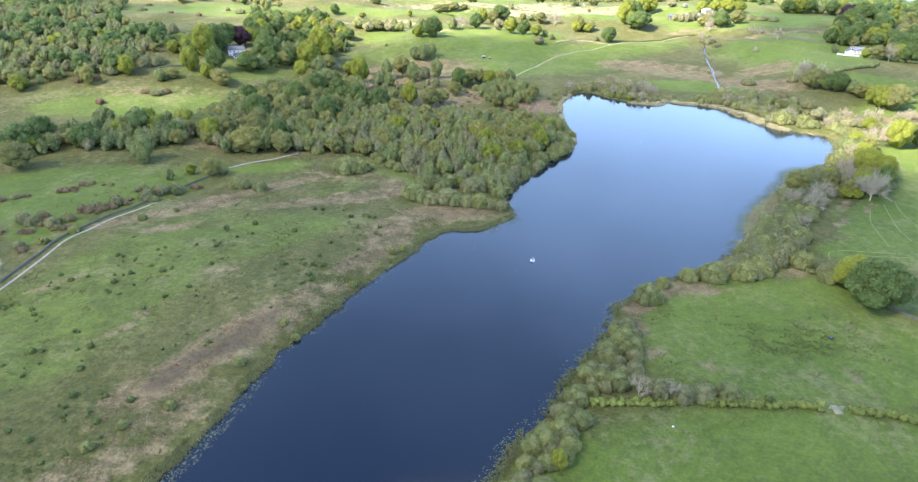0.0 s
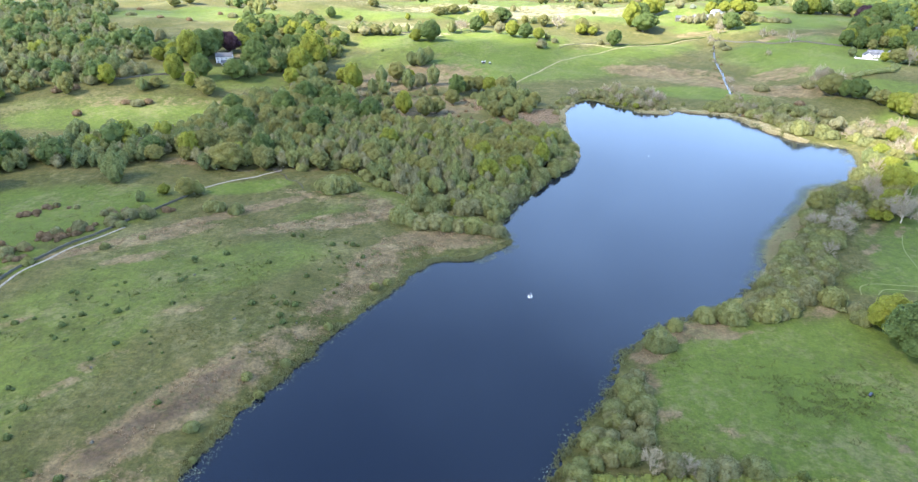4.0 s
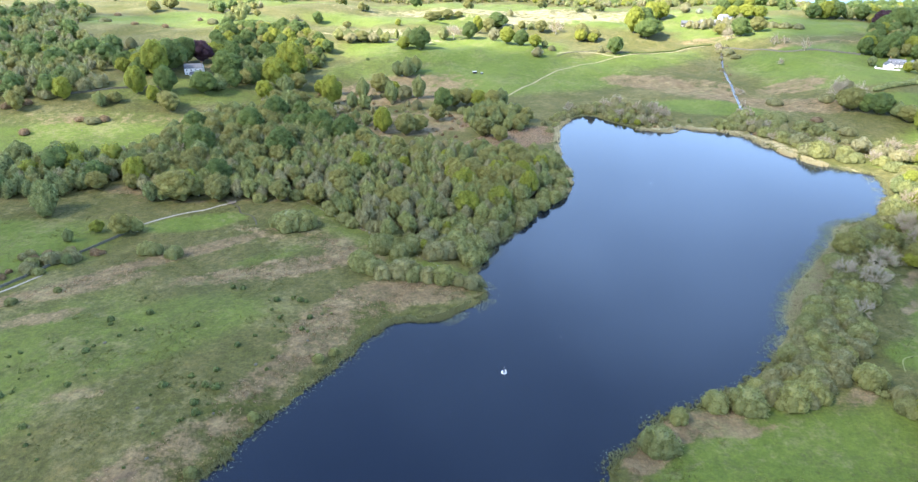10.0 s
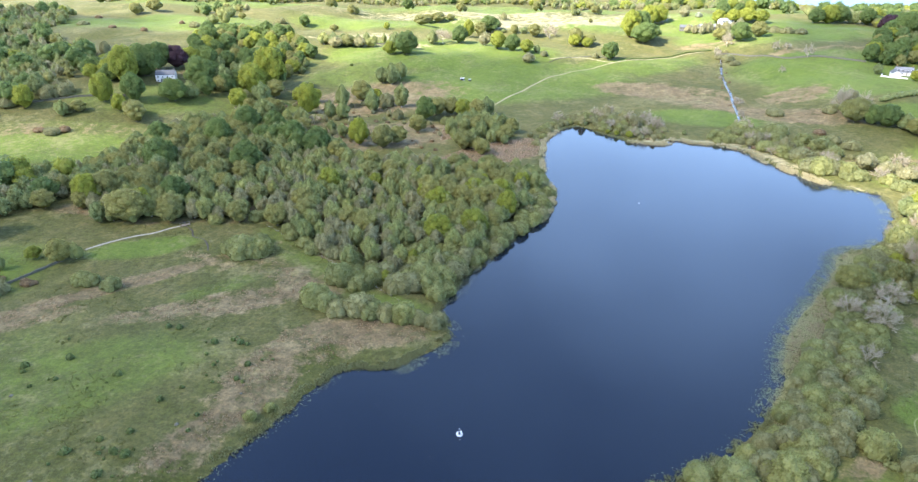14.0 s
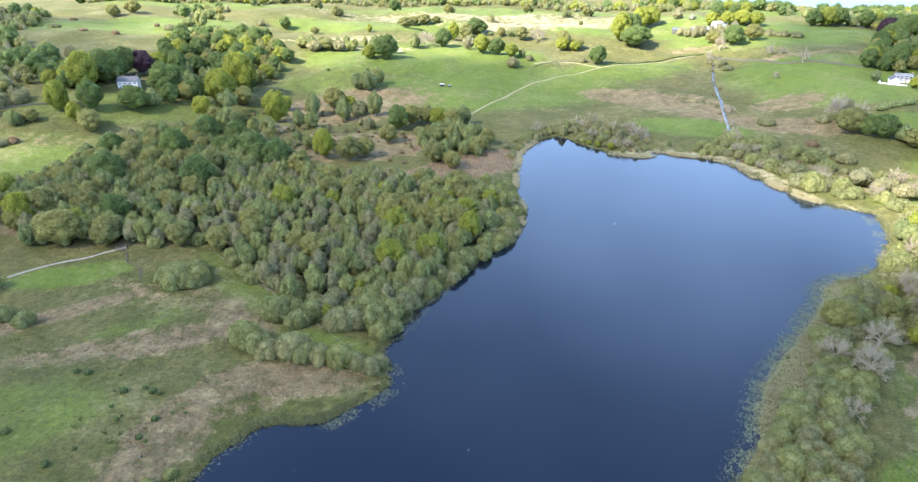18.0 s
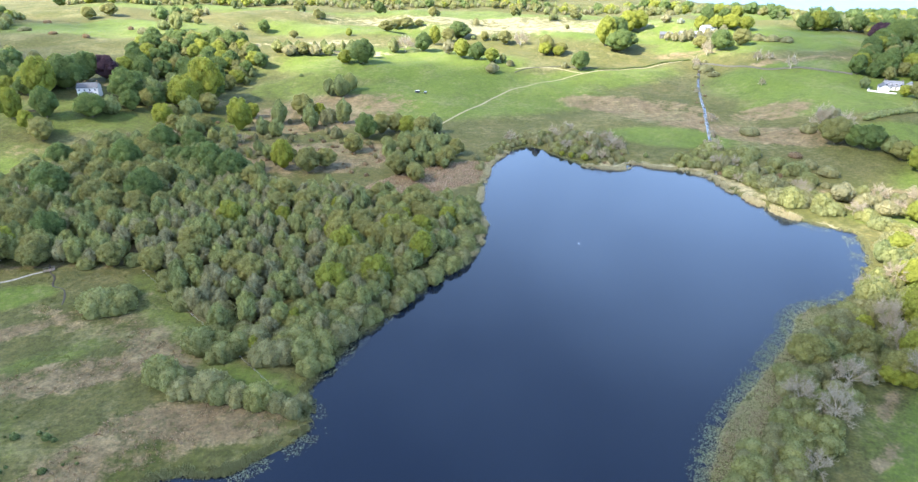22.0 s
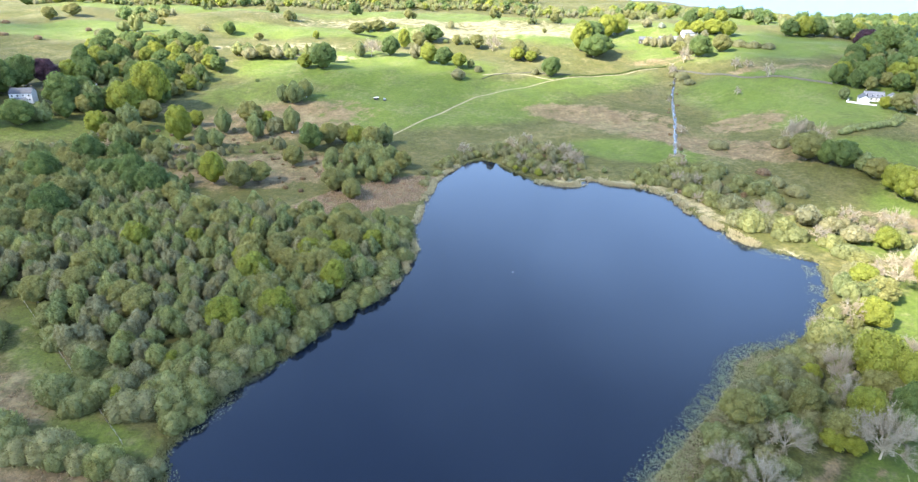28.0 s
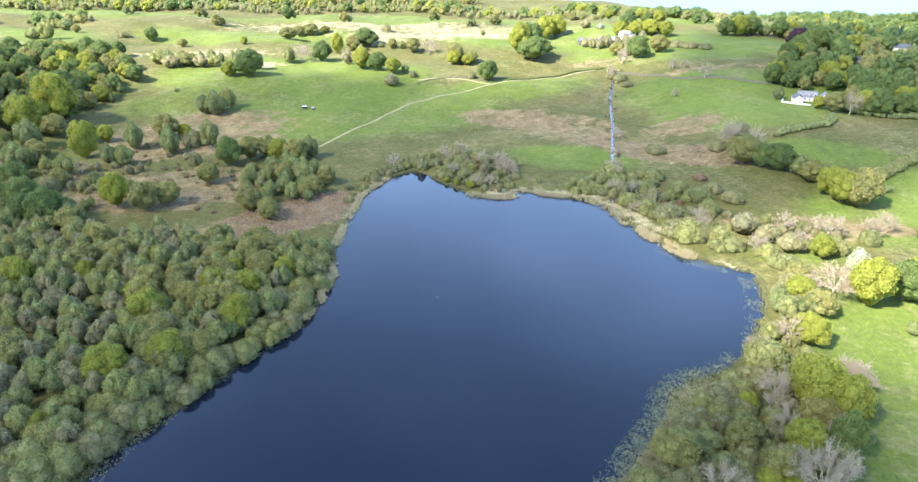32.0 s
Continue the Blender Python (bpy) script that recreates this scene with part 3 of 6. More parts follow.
def leaves(soup, rng, centre, radius, n, size, mat=0, up=0.25):
    """Leaf clumps over the surface of one bough."""
    d = unit(rng, n)
    d[:, 2] = d[:, 2] + up
    d /= np.linalg.norm(d, axis=1)[:, None]
    clumps(soup, rng, np.asarray(centre) + d * np.asarray(radius) * rng.uniform(0.84, 1.10, (n, 1)), d, size, mat)


def bough(soup, rng, centre, radius, sub, n, size, mat=0):
    v, f = ICO[sub]
    soup.add(np.asarray(centre) + v * np.asarray(radius) * 0.9 * rng.uniform(0.82, 1.12, (len(v), 1)), f, mat)
    leaves(soup, rng, centre, radius, n, size, mat)


def tube(soup, a, b_, r0, r1, sides=5, mat=0):
    a, b_ = np.asarray(a, float), np.asarray(b_, float)
    d = (b_ - a) / (np.linalg.norm(b_ - a) + 1e-9)
    s = np.cross(d, (0.3, 0.5, 0.81))
    s /= np.linalg.norm(s)
    t = np.cross(d, s)
    ang = np.arange(sides) * 2 * math.pi / sides
    ring = np.outer(np.cos(ang), s) + np.outer(np.sin(ang), t)
    k = np.arange(sides)
    soup.add(np.concatenate([a + ring * r0, b_ + ring * r1]), np.stack([k, (k + 1) % sides, (k + 1) % sides + sides, k + sides], 1), mat)


# height, crown radius, habit, leaf clumps, clump size
KINDS = {
    "willow": (4.6, 3.6, "dome", 1500, 0.19),
    "grey_willow": (4.2, 3.3, "dome", 1400, 0.18),
    "birch": (8.8, 3.4, "tall", 1700, 0.24),
    "pale_birch": (8.0, 3.2, "tall", 1600, 0.22),
    "alder": (9.0, 3.6, "tall", 1700, 0.25),
    "oak": (11.5, 6.2, "broad", 4300, 0.26),
    "olive": (10.2, 5.0, "broad", 3300, 0.25),
    "sycamore": (14.0, 7.0, "broad", 4600, 0.31),
    "purple": (14.0, 7.0, "broad", 4600, 0.31),
    "blossom": (4.2, 2.2, "dome", 700, 0.2),
    "scrub": (1.3, 0.95, "dome", 170, 0.14),
    "gorse": (2.0, 1.9, "dome", 420, 0.17),
}


def crown_boughs(habit, h, r, rng, light):
    """Middles and half-axes of the leafy masses that make up one crown."""
    out = []
    turn = rng.uniform(0, 6.283)
    if habit == "dome":
        out.append(((0, 0, h * 0.30), (r * 0.76, r * 0.76, h * 0.64)))
        k = 3 if light else 6
        for i in range(k):
            a, d = turn + i * 6.283 / k + rng.uniform(-0.3, 0.3), r * rng.uniform(0.46, 0.60)
            w = r * rng.uniform(0.44, 0.56)
            out.append(((math.cos(a) * d, math.sin(a) * d, h * 0.24), (w, w, h * rng.uniform(0.42, 0.60))))
    elif habit == "tall":
        out.append(((0, 0, h * 0.52), (r * 0.58, r * 0.58, h * 0.46)))
        k = 3 if light else 5
        for i in range(k):
            a, d = turn + i * 6.283 / k + rng.uniform(-0.4, 0.4), r * rng.uniform(0.45, 0.62)
            w = r * rng.uniform(0.40, 0.54)
            out.append(((math.cos(a) * d, math.sin(a) * d, h * rng.uniform(0.38, 0.56)), (w, w, h * rng.uniform(0.24, 0.36))))
        for i in range(1 if light else 3):
            a, d, w = turn + 1.0 + i * 2.1, r * rng.uniform(0.2, 0.42), r * rng.uniform(0.42, 0.52)
            out.append(((math.cos(a) * d, math.sin(a) * d, h * 0.26), (w, w, h * 0.22)))
    else:
        out.append(((0, 0, h * 0.46), (r * 0.76, r * 0.76, h * 0.45)))
        k = 7 if light else 15
        for i in range(k):
            up = 1.0 - 1.15 * (i + 0.5) / k
            a, flat = turn + i * 2.4 + rng.uniform(-0.3, 0.3), math.sqrt(max(0.0, 1 - up * up))
            w = r * rng.uniform(0.30, 0.42) * (1.25 if light else 1.0)
            d = rng.uniform(0.62, 0.74)
            out.append(((math.cos(a) * flat * r * d, math.sin(a) * flat * r * d, h * (0.40 + 0.42 * up)), (w, w, w * rng.uniform(0.85, 1.05))))
    return [(np.array(c), np.array(w)) for c, w in out]


def sprays(soup, rng, p, d, size, mat=0):
    """Slim leafy sprays that point up and outward."""
    n = len(p)
    t = d * 0.8 + unit(rng, n) * 0.7 + np.array([0, 0, 0.55])
    t /= np.linalg.norm(t, axis=1)[:, None]
    side = np.cross(t, unit(rng, n))
    side /= np.linalg.norm(side, axis=1)[:, None] + 1e-9
    s = size * rng.uniform(0.6, 1.5, (n, 1))
    w = side * s * rng.uniform(0.38, 0.62, (n, 1))
    v = np.stack([p - t * s * 0.8, p - w, p + t * s, p + w], 1).reshape(-1, 3)
    soup.add(v, np.arange(4 * n).reshape(-1, 4), mat)


def crown_soup(kind, seed, soup=None, mat=0, light=False, at=(0, 0, 0), size=1.0, leafy=0.12, coarse=False):
    """The crown: a few leafy masses with uneven skins, closely set with leaf clumps."""
    rng = np.random.default_rng(seed)
    soup = soup or Soup()
    h, r, habit, n, leaf = KINDS[kind]
    at = np.asarray(at, float)
    if light:
        n, leaf = int(n * leafy * (0.65 if habit == "broad" else 1.0)), leaf * 2.0
    squash = rng.uniform(0.9, 1.12)
    boughs = crown_boughs(habit, h, r, rng, light)
    for c, w in boughs:
        c[:2] *= (squash, 1 / squash)
    area = np.array([w[0] * (w[0] + w[2]) for c, w in boughs])
    for i, (c, w) in enumerate(boughs):
        v, f = ICO[1 if coarse else 4 if light or (i and habit == "broad") or n < 300 else 2]
        key = rng.uniform(0, 50)

        def skin(d):
            lump = np.array([1 + 0.15 * noise.noise((x * 1.7 + key, y * 1.7, z * 1.7)) + 0.11 * noise.noise((x * 4.5 + key, y * 4.5, z * 4.5)) for x, y, z in d])[:, None]
            slim = np.ones((len(d), 3))
            if habit == "tall":
                slim[:, :2] = (1 - 0.22 * np.clip(d[:, 2:], 0, 1) ** 2)
            return c + d * w * lump * slim
        core = c + (skin(v) - c) * 0.92 * rng.uniform(0.93, 1.05, (len(v), 1))
        core[:, 2] = np.maximum(core[:, 2], 0.05)
        soup.add(at + core * size, f, mat)
        m = int(n * 1.35 * area[i] / area.sum())
        d = unit(rng, m)
        d[:, 2] = np.where(d[:, 2] < -0.35, -d[:, 2], d[:, 2])
        p = skin(d)
        keep = p[:, 2] > 0.1
        for j, (c2, w2) in enumerate(boughs):
            if j != i:
                keep &= (((p - c2) / w2) ** 2).sum(1) > 0.8
        p, d = p[keep], d[keep]
        p = p + d * rng.uniform(-0.3, 1.1, (len(p), 1)) * leaf
        if not len(p):
            continue
        if habit == "broad":
            clumps(soup, rng, at + p * size, d, leaf * size, mat)
        else:
            sprays(soup, rng, at + p * size, d, leaf * size * 1.15, mat)
    return soup


def trunk_soup(kind, seed):
    rng = np.random.default_rng(seed + 500)
    h, r = KINDS[kind][:2]
    s = Soup()
    base = 0.028 * h + 0.02
    top = (rng.uniform(-0.2, 0.2), rng.uniform(-0.2, 0.2), h * 0.45)
    tube(s, (0, 0, -0.4), top, base, base * 0.6, 6)
    tube(s, top, (top[0] * 1.5, top[1] * 1.5, h * 0.85), base * 0.6, base * 0.15)
    for k in range(5):
        a = k * 1.257 + rng.uniform(-0.3, 0.3)
        z = h * rng.uniform(0.22, 0.5)
        f = z / (h * 0.45)
        tube(s, (top[0] * min(f, 1), top[1] * min(f, 1), z), (math.cos(a) * r * 0.65, math.sin(a) * r * 0.65, z + h * 0.25), base * 0.4, base * 0.1, 4)
    return s


def slivers(soup, rng, a, b_, width):
    """Fine twigs, each a thin blade from a to b_."""
    side = np.cross(b_ - a, unit(rng, len(a)))
    side /= np.linalg.norm(side, axis=1)[:, None] + 1e-9
    v = np.stack([a - side * width, a + side * width, b_], 1).reshape(-1, 3)
    soup.add(v, np.arange(len(v)).reshape(-1, 3))


def bare_soups(seed, h=8.6, r=5.0):
    """A leafless tree: forked limbs, and a rounded haze of fine twigs."""
    rng = np.random.default_rng(seed)
    wood, twig = Soup(), Soup()
    tube(wood, (0, 0, -0.4), (0, 0, h * 0.25), 0.2, 0.15, 6)
    for k in range(13):
        a = k * 0.483 + rng.uniform(-0.25, 0.25)
        steep = rng.uniform(0.15, 1.25)
        d = np.array([math.cos(a) * math.cos(steep) * r, math.sin(a) * math.cos(steep) * r, math.sin(steep) * h * 0.72])
        p0 = np.array([0, 0, h * rng.uniform(0.12, 0.25)])
        p1 = p0 + d * 0.5
        tube(wood, p0, p1, 0.075, 0.042, 5)
        for j in range(5):
            q = p0 + d * rng.uniform(0.82, 1.02) + unit(rng, 1)[0] * r * 0.3
            q[2] = max(q[2], 0.8)
            tube(wood, p1, q, 0.034, 0.012, 4)
            for i in range(5):
                c = p1 + (q - p1) * rng.uniform(0.25, 1.0)
                e = c + d * rng.uniform(0.08, 0.2) + unit(rng, 1)[0] * rng.uniform(0.6, 1.2)
                tube(wood, c, e, 0.02, 0.008, 3)
                u = rng.uniform(0.1, 1.0, (22, 1))
                foot = c + (e - c) * u
                slivers(twig, rng, foot, foot + unit(rng, 22) * rng.uniform(0.35, 1.0, (22, 1)) + np.array([0, 0, 0.15]), 0.022)
    return wood, twig


def conifer_soup(seed, h=15.0, r=3.2):
    rng = np.random.default_rng(seed)
    s = Soup()
    for k in range(26):
        u = k / 25
        z = h * (0.08 + 0.9 * u)
        rad = r * (1 - u) ** 0.8 + 0.2
        for j in range(max(3, int(8 * (1 - u)) + 2)):
            a = rng.uniform(0, 6.283)
            c = (math.cos(a) * rad * 0.6, math.sin(a) * rad * 0.6, z - rad * 0.15)
            leaves(s, rng, c, (rad * 0.5, rad * 0.5, 0.5), 7, 0.5)
    return s


LABELS = {
    "willow": ("grey-green rounded willow bush near the lake shore", "tree", "willows by the lake"),
    "grey_willow": ("silvery grey willow bush with half-open leaves", "tree", "grey willows by the lake"),
    "birch": ("slender birch with a white stem and light green leaves", "tree", "birches in the wood"),
    "pale_birch": ("grey-brown birch with its leaves hardly open", "tree", "half-leafed birches"),
    "alder": ("mid-green alder of the lakeside wood", "tree", "alders in the wood"),
    "oak": ("spreading oak in bright yellow-green spring leaf", "tree", "oaks round the lake"),
    "olive": ("oak in olive-brown young leaf", "tree", "young-leaved oaks"),
    "sycamore": ("large dark green broad-crowned sycamore in pasture", "tree", "broadleaf pasture trees"),
    "purple": ("dark purple copper beech beside a house", "tree", "copper beeches"),
    "blossom": ("small hawthorn white with blossom in the grass", "tree", "hawthorns"),
    "scrub": ("low dark green juniper bush in rough grass", "bush", "juniper bushes on the slope"),
    "gorse": ("brown leafless scrub bush beside the footpath", "bush", "scrub along the path"),
    "bare": ("leafless pale grey tree with a haze of twigs", "tree", "leafless trees"),
    "conifer": ("dark blue-green spruce standing alone", "tree", "conifers"),
}
NAMES = {"willow": "willow_bush", "grey_willow": "grey_willow_bush", "birch": "birch_tree", "pale_birch": "half_leafed_birch", "alder": "alder_tree", "oak": "oak_tree", "olive": "young_oak_tree",
         "sycamore": "sycamore_tree", "purple": "copper_beech_tree", "blossom": "hawthorn_tree", "scrub": "juniper_bush", "gorse": "scrub_bush",
         "bare": "leafless_tree", "conifer": "spruce_tree"}
VARIANTS = {"scrub": 3, "gorse": 4, "purple": 1, "blossom": 2, "bare": 3, "conifer": 2}
protos = {}


def part(name, me, parent, label=""):
    ob = new(name, me)
    ob.parent = parent
    if label:
        ob["label"] = label
    return ob


def plant(kind, x, y, size=1.0, tall=None, rng=random):
    """One tree or bush with its stem and crown, standing on the ground."""
    k = rng.randrange(VARIANTS.get(kind, 6))
    s = size * rng.uniform(0.92, 1.08)
    m = Matrix.Translation((x, y, gz(x, y) - 0.05)) @ Matrix.Rotation(rng.uniform(0, 6.283), 4, "Z") @ Matrix.Diagonal((s, s, s * (tall or rng.uniform(0.92, 1.12)), 1))
    if (kind, k) in protos:
        return copy_thing(protos[kind, k], m @ Matrix.Diagonal((*(1 / v for v in protos[kind, k].scale), 1)))
    if kind in ("scrub", "gorse"):
        bush = crown_soup(kind, 40 + 17 * k + len(kind)).mesh(kind, [LEAF[kind]])
        root = tagged(new(NAMES[kind], bush), *LABELS[kind])
        root.matrix_basis = m
        protos[kind, k] = root
        return root
    root = tagged(new(NAMES[kind]), *LABELS[kind])
    if kind == "bare":
        wood, twig = bare_soups(900 + k)
        part("trunk", wood.mesh("bare_trunk", [DEAD_BARK]), root)
        part("crown", twig.mesh("bare_crown", [LEAF["twig"]]), root, "fine leafless twigs")
    elif kind == "conifer":
        stem = Soup()
        tube(stem, (0, 0, -0.4), (0, 0, 14), 0.3, 0.03, 6)
        part("trunk", stem.mesh("conifer_trunk", [BARK]), root)
        part("crown", conifer_soup(700 + k).mesh("conifer_crown", [LEAF["conifer"]]), root)
    else:
        part("trunk", trunk_soup(kind, k).mesh(kind + "_trunk", [BIRCH_BARK if "birch" in kind else BARK]), root)
        part("crown", crown_soup(kind, 40 + 17 * k + len(kind)).mesh(kind + "_crown", [LEAF[kind]]), root)
    root.matrix_basis = m
    protos[kind, k] = root
    return root


def spots(poly, gap, seed, keep=1.0):
    """Uneven spots over a polygon, about one every gap metres."""
    rng = random.Random(seed)
    p = np.array(poly, float)
    out = []
    y = p[:, 1].min()
    row = 0
    while y < p[:, 1].max():
        x = p[:, 0].min() + (row % 2) * gap / 2
        while x < p[:, 0].max():
            q = (x + rng.uniform(-0.42, 0.42) * gap, y + rng.uniform(-0.42, 0.42) * gap)
            if rng.random() < keep:
                out.append(q)
            x += gap
        y += gap * 0.87
        row += 1
    a = np.array(out)
    return [q for q, ok in zip(out, inside(p, a[:, 0], a[:, 1])) if ok]


def pick(rng, table):
    u = rng.random() * sum(w for _, w in table)
    for kind, w in table:
        u -= w
        if u <= 0:
            return kind
    return table[-1][0]


def grow(poly, gap, seed, table, size=(0.8, 1.2), keep=1.0, shore_gap=1.5):
    rng = random.Random(seed + 1)
    pts = spots(poly, gap, seed, keep)
    if not pts:
        return
    a = np.array(pts)
    d = from_shore(a[:, 0], a[:, 1])
    for (x, y), dist in zip(pts, d):
        if dist > shore_gap and all((x - cx) ** 2 + (y - cy) ** 2 > r * r for cx, cy, r in CLEAR):
            plant(pick(rng, table(x, y) if callable(table) else table), x, y, rng.uniform(*size), rng=rng)


# ---- woods west of the lake ----
# room kept round the leafless trees of the east bank
CLEAR = [(165, 281, 5), (176, 296, 5.5), (199, 294, 7), (204, 328, 4), (214, 326, 8), (219, 320, 6), (202, 308, 6), (230, 357, 6), (240, 383, 6), (255, 387, 6), (-194, 556, 15), (220, 420, 6), (228, 414, 7), (237, 406, 7), (236, 396, 5)]

def wood_mix(x, y):
    d = float(from_shore(x, y)[0])
    if d < 9:
        return [("willow", 6), ("grey_willow", 4)]
    if 10 < x < 50 and 345 < y < 430:
        return [("oak", 0.5), ("olive", 5), ("birch", 5), ("pale_birch", 2), ("alder", 1)]
    if y > 440 or x < -90:
        return [("alder", 4.2), ("birch", 3.4), ("olive", 2.4), ("pale_birch", 2.4), ("sycamore", 0.5)]
    if y < 330:
        return [("birch", 4), ("willow", 5), ("grey_willow", 2), ("pale_birch", 2)]
    return [("birch", 4.3), ("alder", 1.6), ("pale_birch", 5), ("willow", 0.4), ("olive", 0.8)]


grow(WOOD, 6.35, 11, wood_mix, (0.85, 1.12), 0.98, 0.8)
grow([(-36, 338), (-20, 318), (6, 308), (22, 304), (30, 318), (40, 334), (50, 352), (63, 372), (69, 404), (66, 432), (56, 432), (58, 404), (50, 376), (36, 352), (22, 336), (8, 326), (-10, 330)], 8.2, 17, [("willow", 4), ("grey_willow", 3), ("pale_birch", 1)], (0.95, 1.3), 0.9, 0.6)
grow([(-170, 400), (-80, 395), (-50, 430), (-60, 462), (-118, 512), (-150, 492), (-172, 436)], 13.0, 15, [("alder", 3), ("olive", 2), ("sycamore", 1)], (1.05, 1.3), 0.8)
for x, y, k, s, tall in [(16, 343, "oak", 0.81, 1.12), (31, 349, "oak", 0.84, 1.04), (-15, 349, "olive", 0.92, 1.03), (8, 322, "oak", 0.37, 1.26), (46, 369, "oak", 0.69, 1.40), (31, 393, "oak", 0.64, 1.08), (-25, 340, "olive", 0.48, 1.16), (8, 384, "oak", 0.64, 1.27),
     (44, 389, "oak", 0.72, 1.20), (-41, 400, "oak", 0.80, 1.05), (35, 404, "oak", 0.56, 1.20), (-1, 307, "oak", 0.35, 1.08), (55, 402, "oak", 0.62, 1.20), (47, 405, "olive", 0.95, 1.08),
     (34, 382, "oak", 0.58, 1.30), (-18, 403, "oak", 0.56, 1.20), (4, 415, "oak", 0.46, 1.40), (-54, 420, "olive", 0.90, 1.08), (24, 360, "olive", 0.85, 1.15)]:
    plant(k, x, y, s * 1.15, tall)
BAND = [(-330, 345), (-255, 345), (-227, 358), (-180, 357), (-162, 378), (-139, 366), (-150, 428), (-204, 413), (-248, 390), (-275, 366), (-340, 370)]

# willow thickets of the wet meadow
for x, y, s in [(-24, 292, 1.3), (-20, 289, 1.1), (-15, 285, 1.0), (-7, 286, 1.45), (-3, 284, 1.1), (2, 283, 1.0), (8, 282, 1.0), (13, 281, 0.8), (18, 279, 0.75), (20, 283, 0.6),
                (-18, 307, 1.25), (-13, 309, 1.0), (-10, 303, 1.1), (-6, 307, 1.15), (-1, 310, 1.2), (4, 302, 1.3), (9, 303, 1.3), (15, 305, 1.35), (12, 310, 1.2), (19, 309, 1.2), (14, 317, 1.2), (0, 316, 1.0), (22, 301, 0.8), (24, 315, 1.2), (28, 326, 1.2), (18, 298, 0.9)]:
    plant("grey_willow" if (x * 7 + y) % 3 == 0 else "willow", x, y, s * 1.25)
for x, y, s in [(-55, 329, 1.5), (-61, 328, 1.95), (-67, 330, 1.2), (-57, 337, 1.1), (-39, 338, 1.0), (-113, 303, 1.1), (-109, 302, 1.0), (-100, 299, 0.95), (-34, 331, 1.0), (-46, 344, 0.9)]:
    plant("willow", x, y, s)
for x, y, k, s in [(-131, 320, "olive", 1.0), (-126, 322, "birch", 0.8), (-174, 337, "alder", 1.05), (-143, 322, "oak", 0.5), (-150, 312, "alder", 0.6), (-178, 200, "willow", 1.6),
                   (-176, 212, "bare", 0.7), (-180, 190, "olive", 0.8), (-152, 290, "willow", 0.9), (-146, 284, "willow", 0.7), (-139, 292, "alder", 0.5), (-165, 248, "willow", 0.7),
                   (-142, 262, "willow", 0.55), (-130, 270, "willow", 0.4), (-172, 238, "willow", 0.6)]:
    plant(k, x, y, s)
rng = random.Random(5)
for cx, cy, r, n_ in [(-193, 297, 5, 6), (-184, 304, 6, 7), (-150, 296, 8, 12), (-139, 302, 6, 9), (-186, 261, 7, 10), (-172, 271, 7, 10), (-160, 279, 5, 6), (-190, 247, 5, 6), (-172, 252, 4, 5), (-215, 285, 6, 5), (-178, 258, 7, 9), (-166, 274, 5, 7), (-154, 286, 5, 7), (-176, 232, 4, 5)]:
    for k in range(n_):
        a, d = rng.uniform(0, 6.283), r * math.sqrt(rng.random())
        plant(rng.choice(("gorse", "gorse", "gorse", "grey_willow")), cx + math.cos(a) * d * 1.4, cy + math.sin(a) * d * 0.7, rng.uniform(0.45, 1.1), rng=rng)

# junipers on the grassy slope
slope = [(-150, 120), (-95, 105), (-75, 150), (-62, 185), (-40, 222), (-22, 255), (-40, 275), (-95, 272), (-140, 240), (-165, 180)]
rng = random.Random(8)
for x, y in spots(slope, 7.0, 21, 0.7):
    if noise.noise((x / 22, y / 22, 4.0)) > 0.02 - 0.35 * smooth(-75, -45, x):
        for j in range(rng.choice((1, 1, 2, 3))):
            plant("scrub", x + rng.uniform(-2.5, 2.5), y + rng.uniform(-2.5, 2.5), rng.choice((0.35, 0.45, 0.6, 0.8, 1.15)) * rng.uniform(0.85, 1.2), rng=rng)
for x, y, s in [(-66, 157, 0.55), (-58, 178, 0.5), (-49, 186, 0.45), (-53, 172, 0.4), (-40, 206, 0.45), (-78, 136, 0.45), (-87, 128, 0.5), (-28, 232, 0.5), (-24, 236, 0.45), (-92, 120, 0.5), (-62, 147, 0.3)]:
    plant("willow", x, y, s)

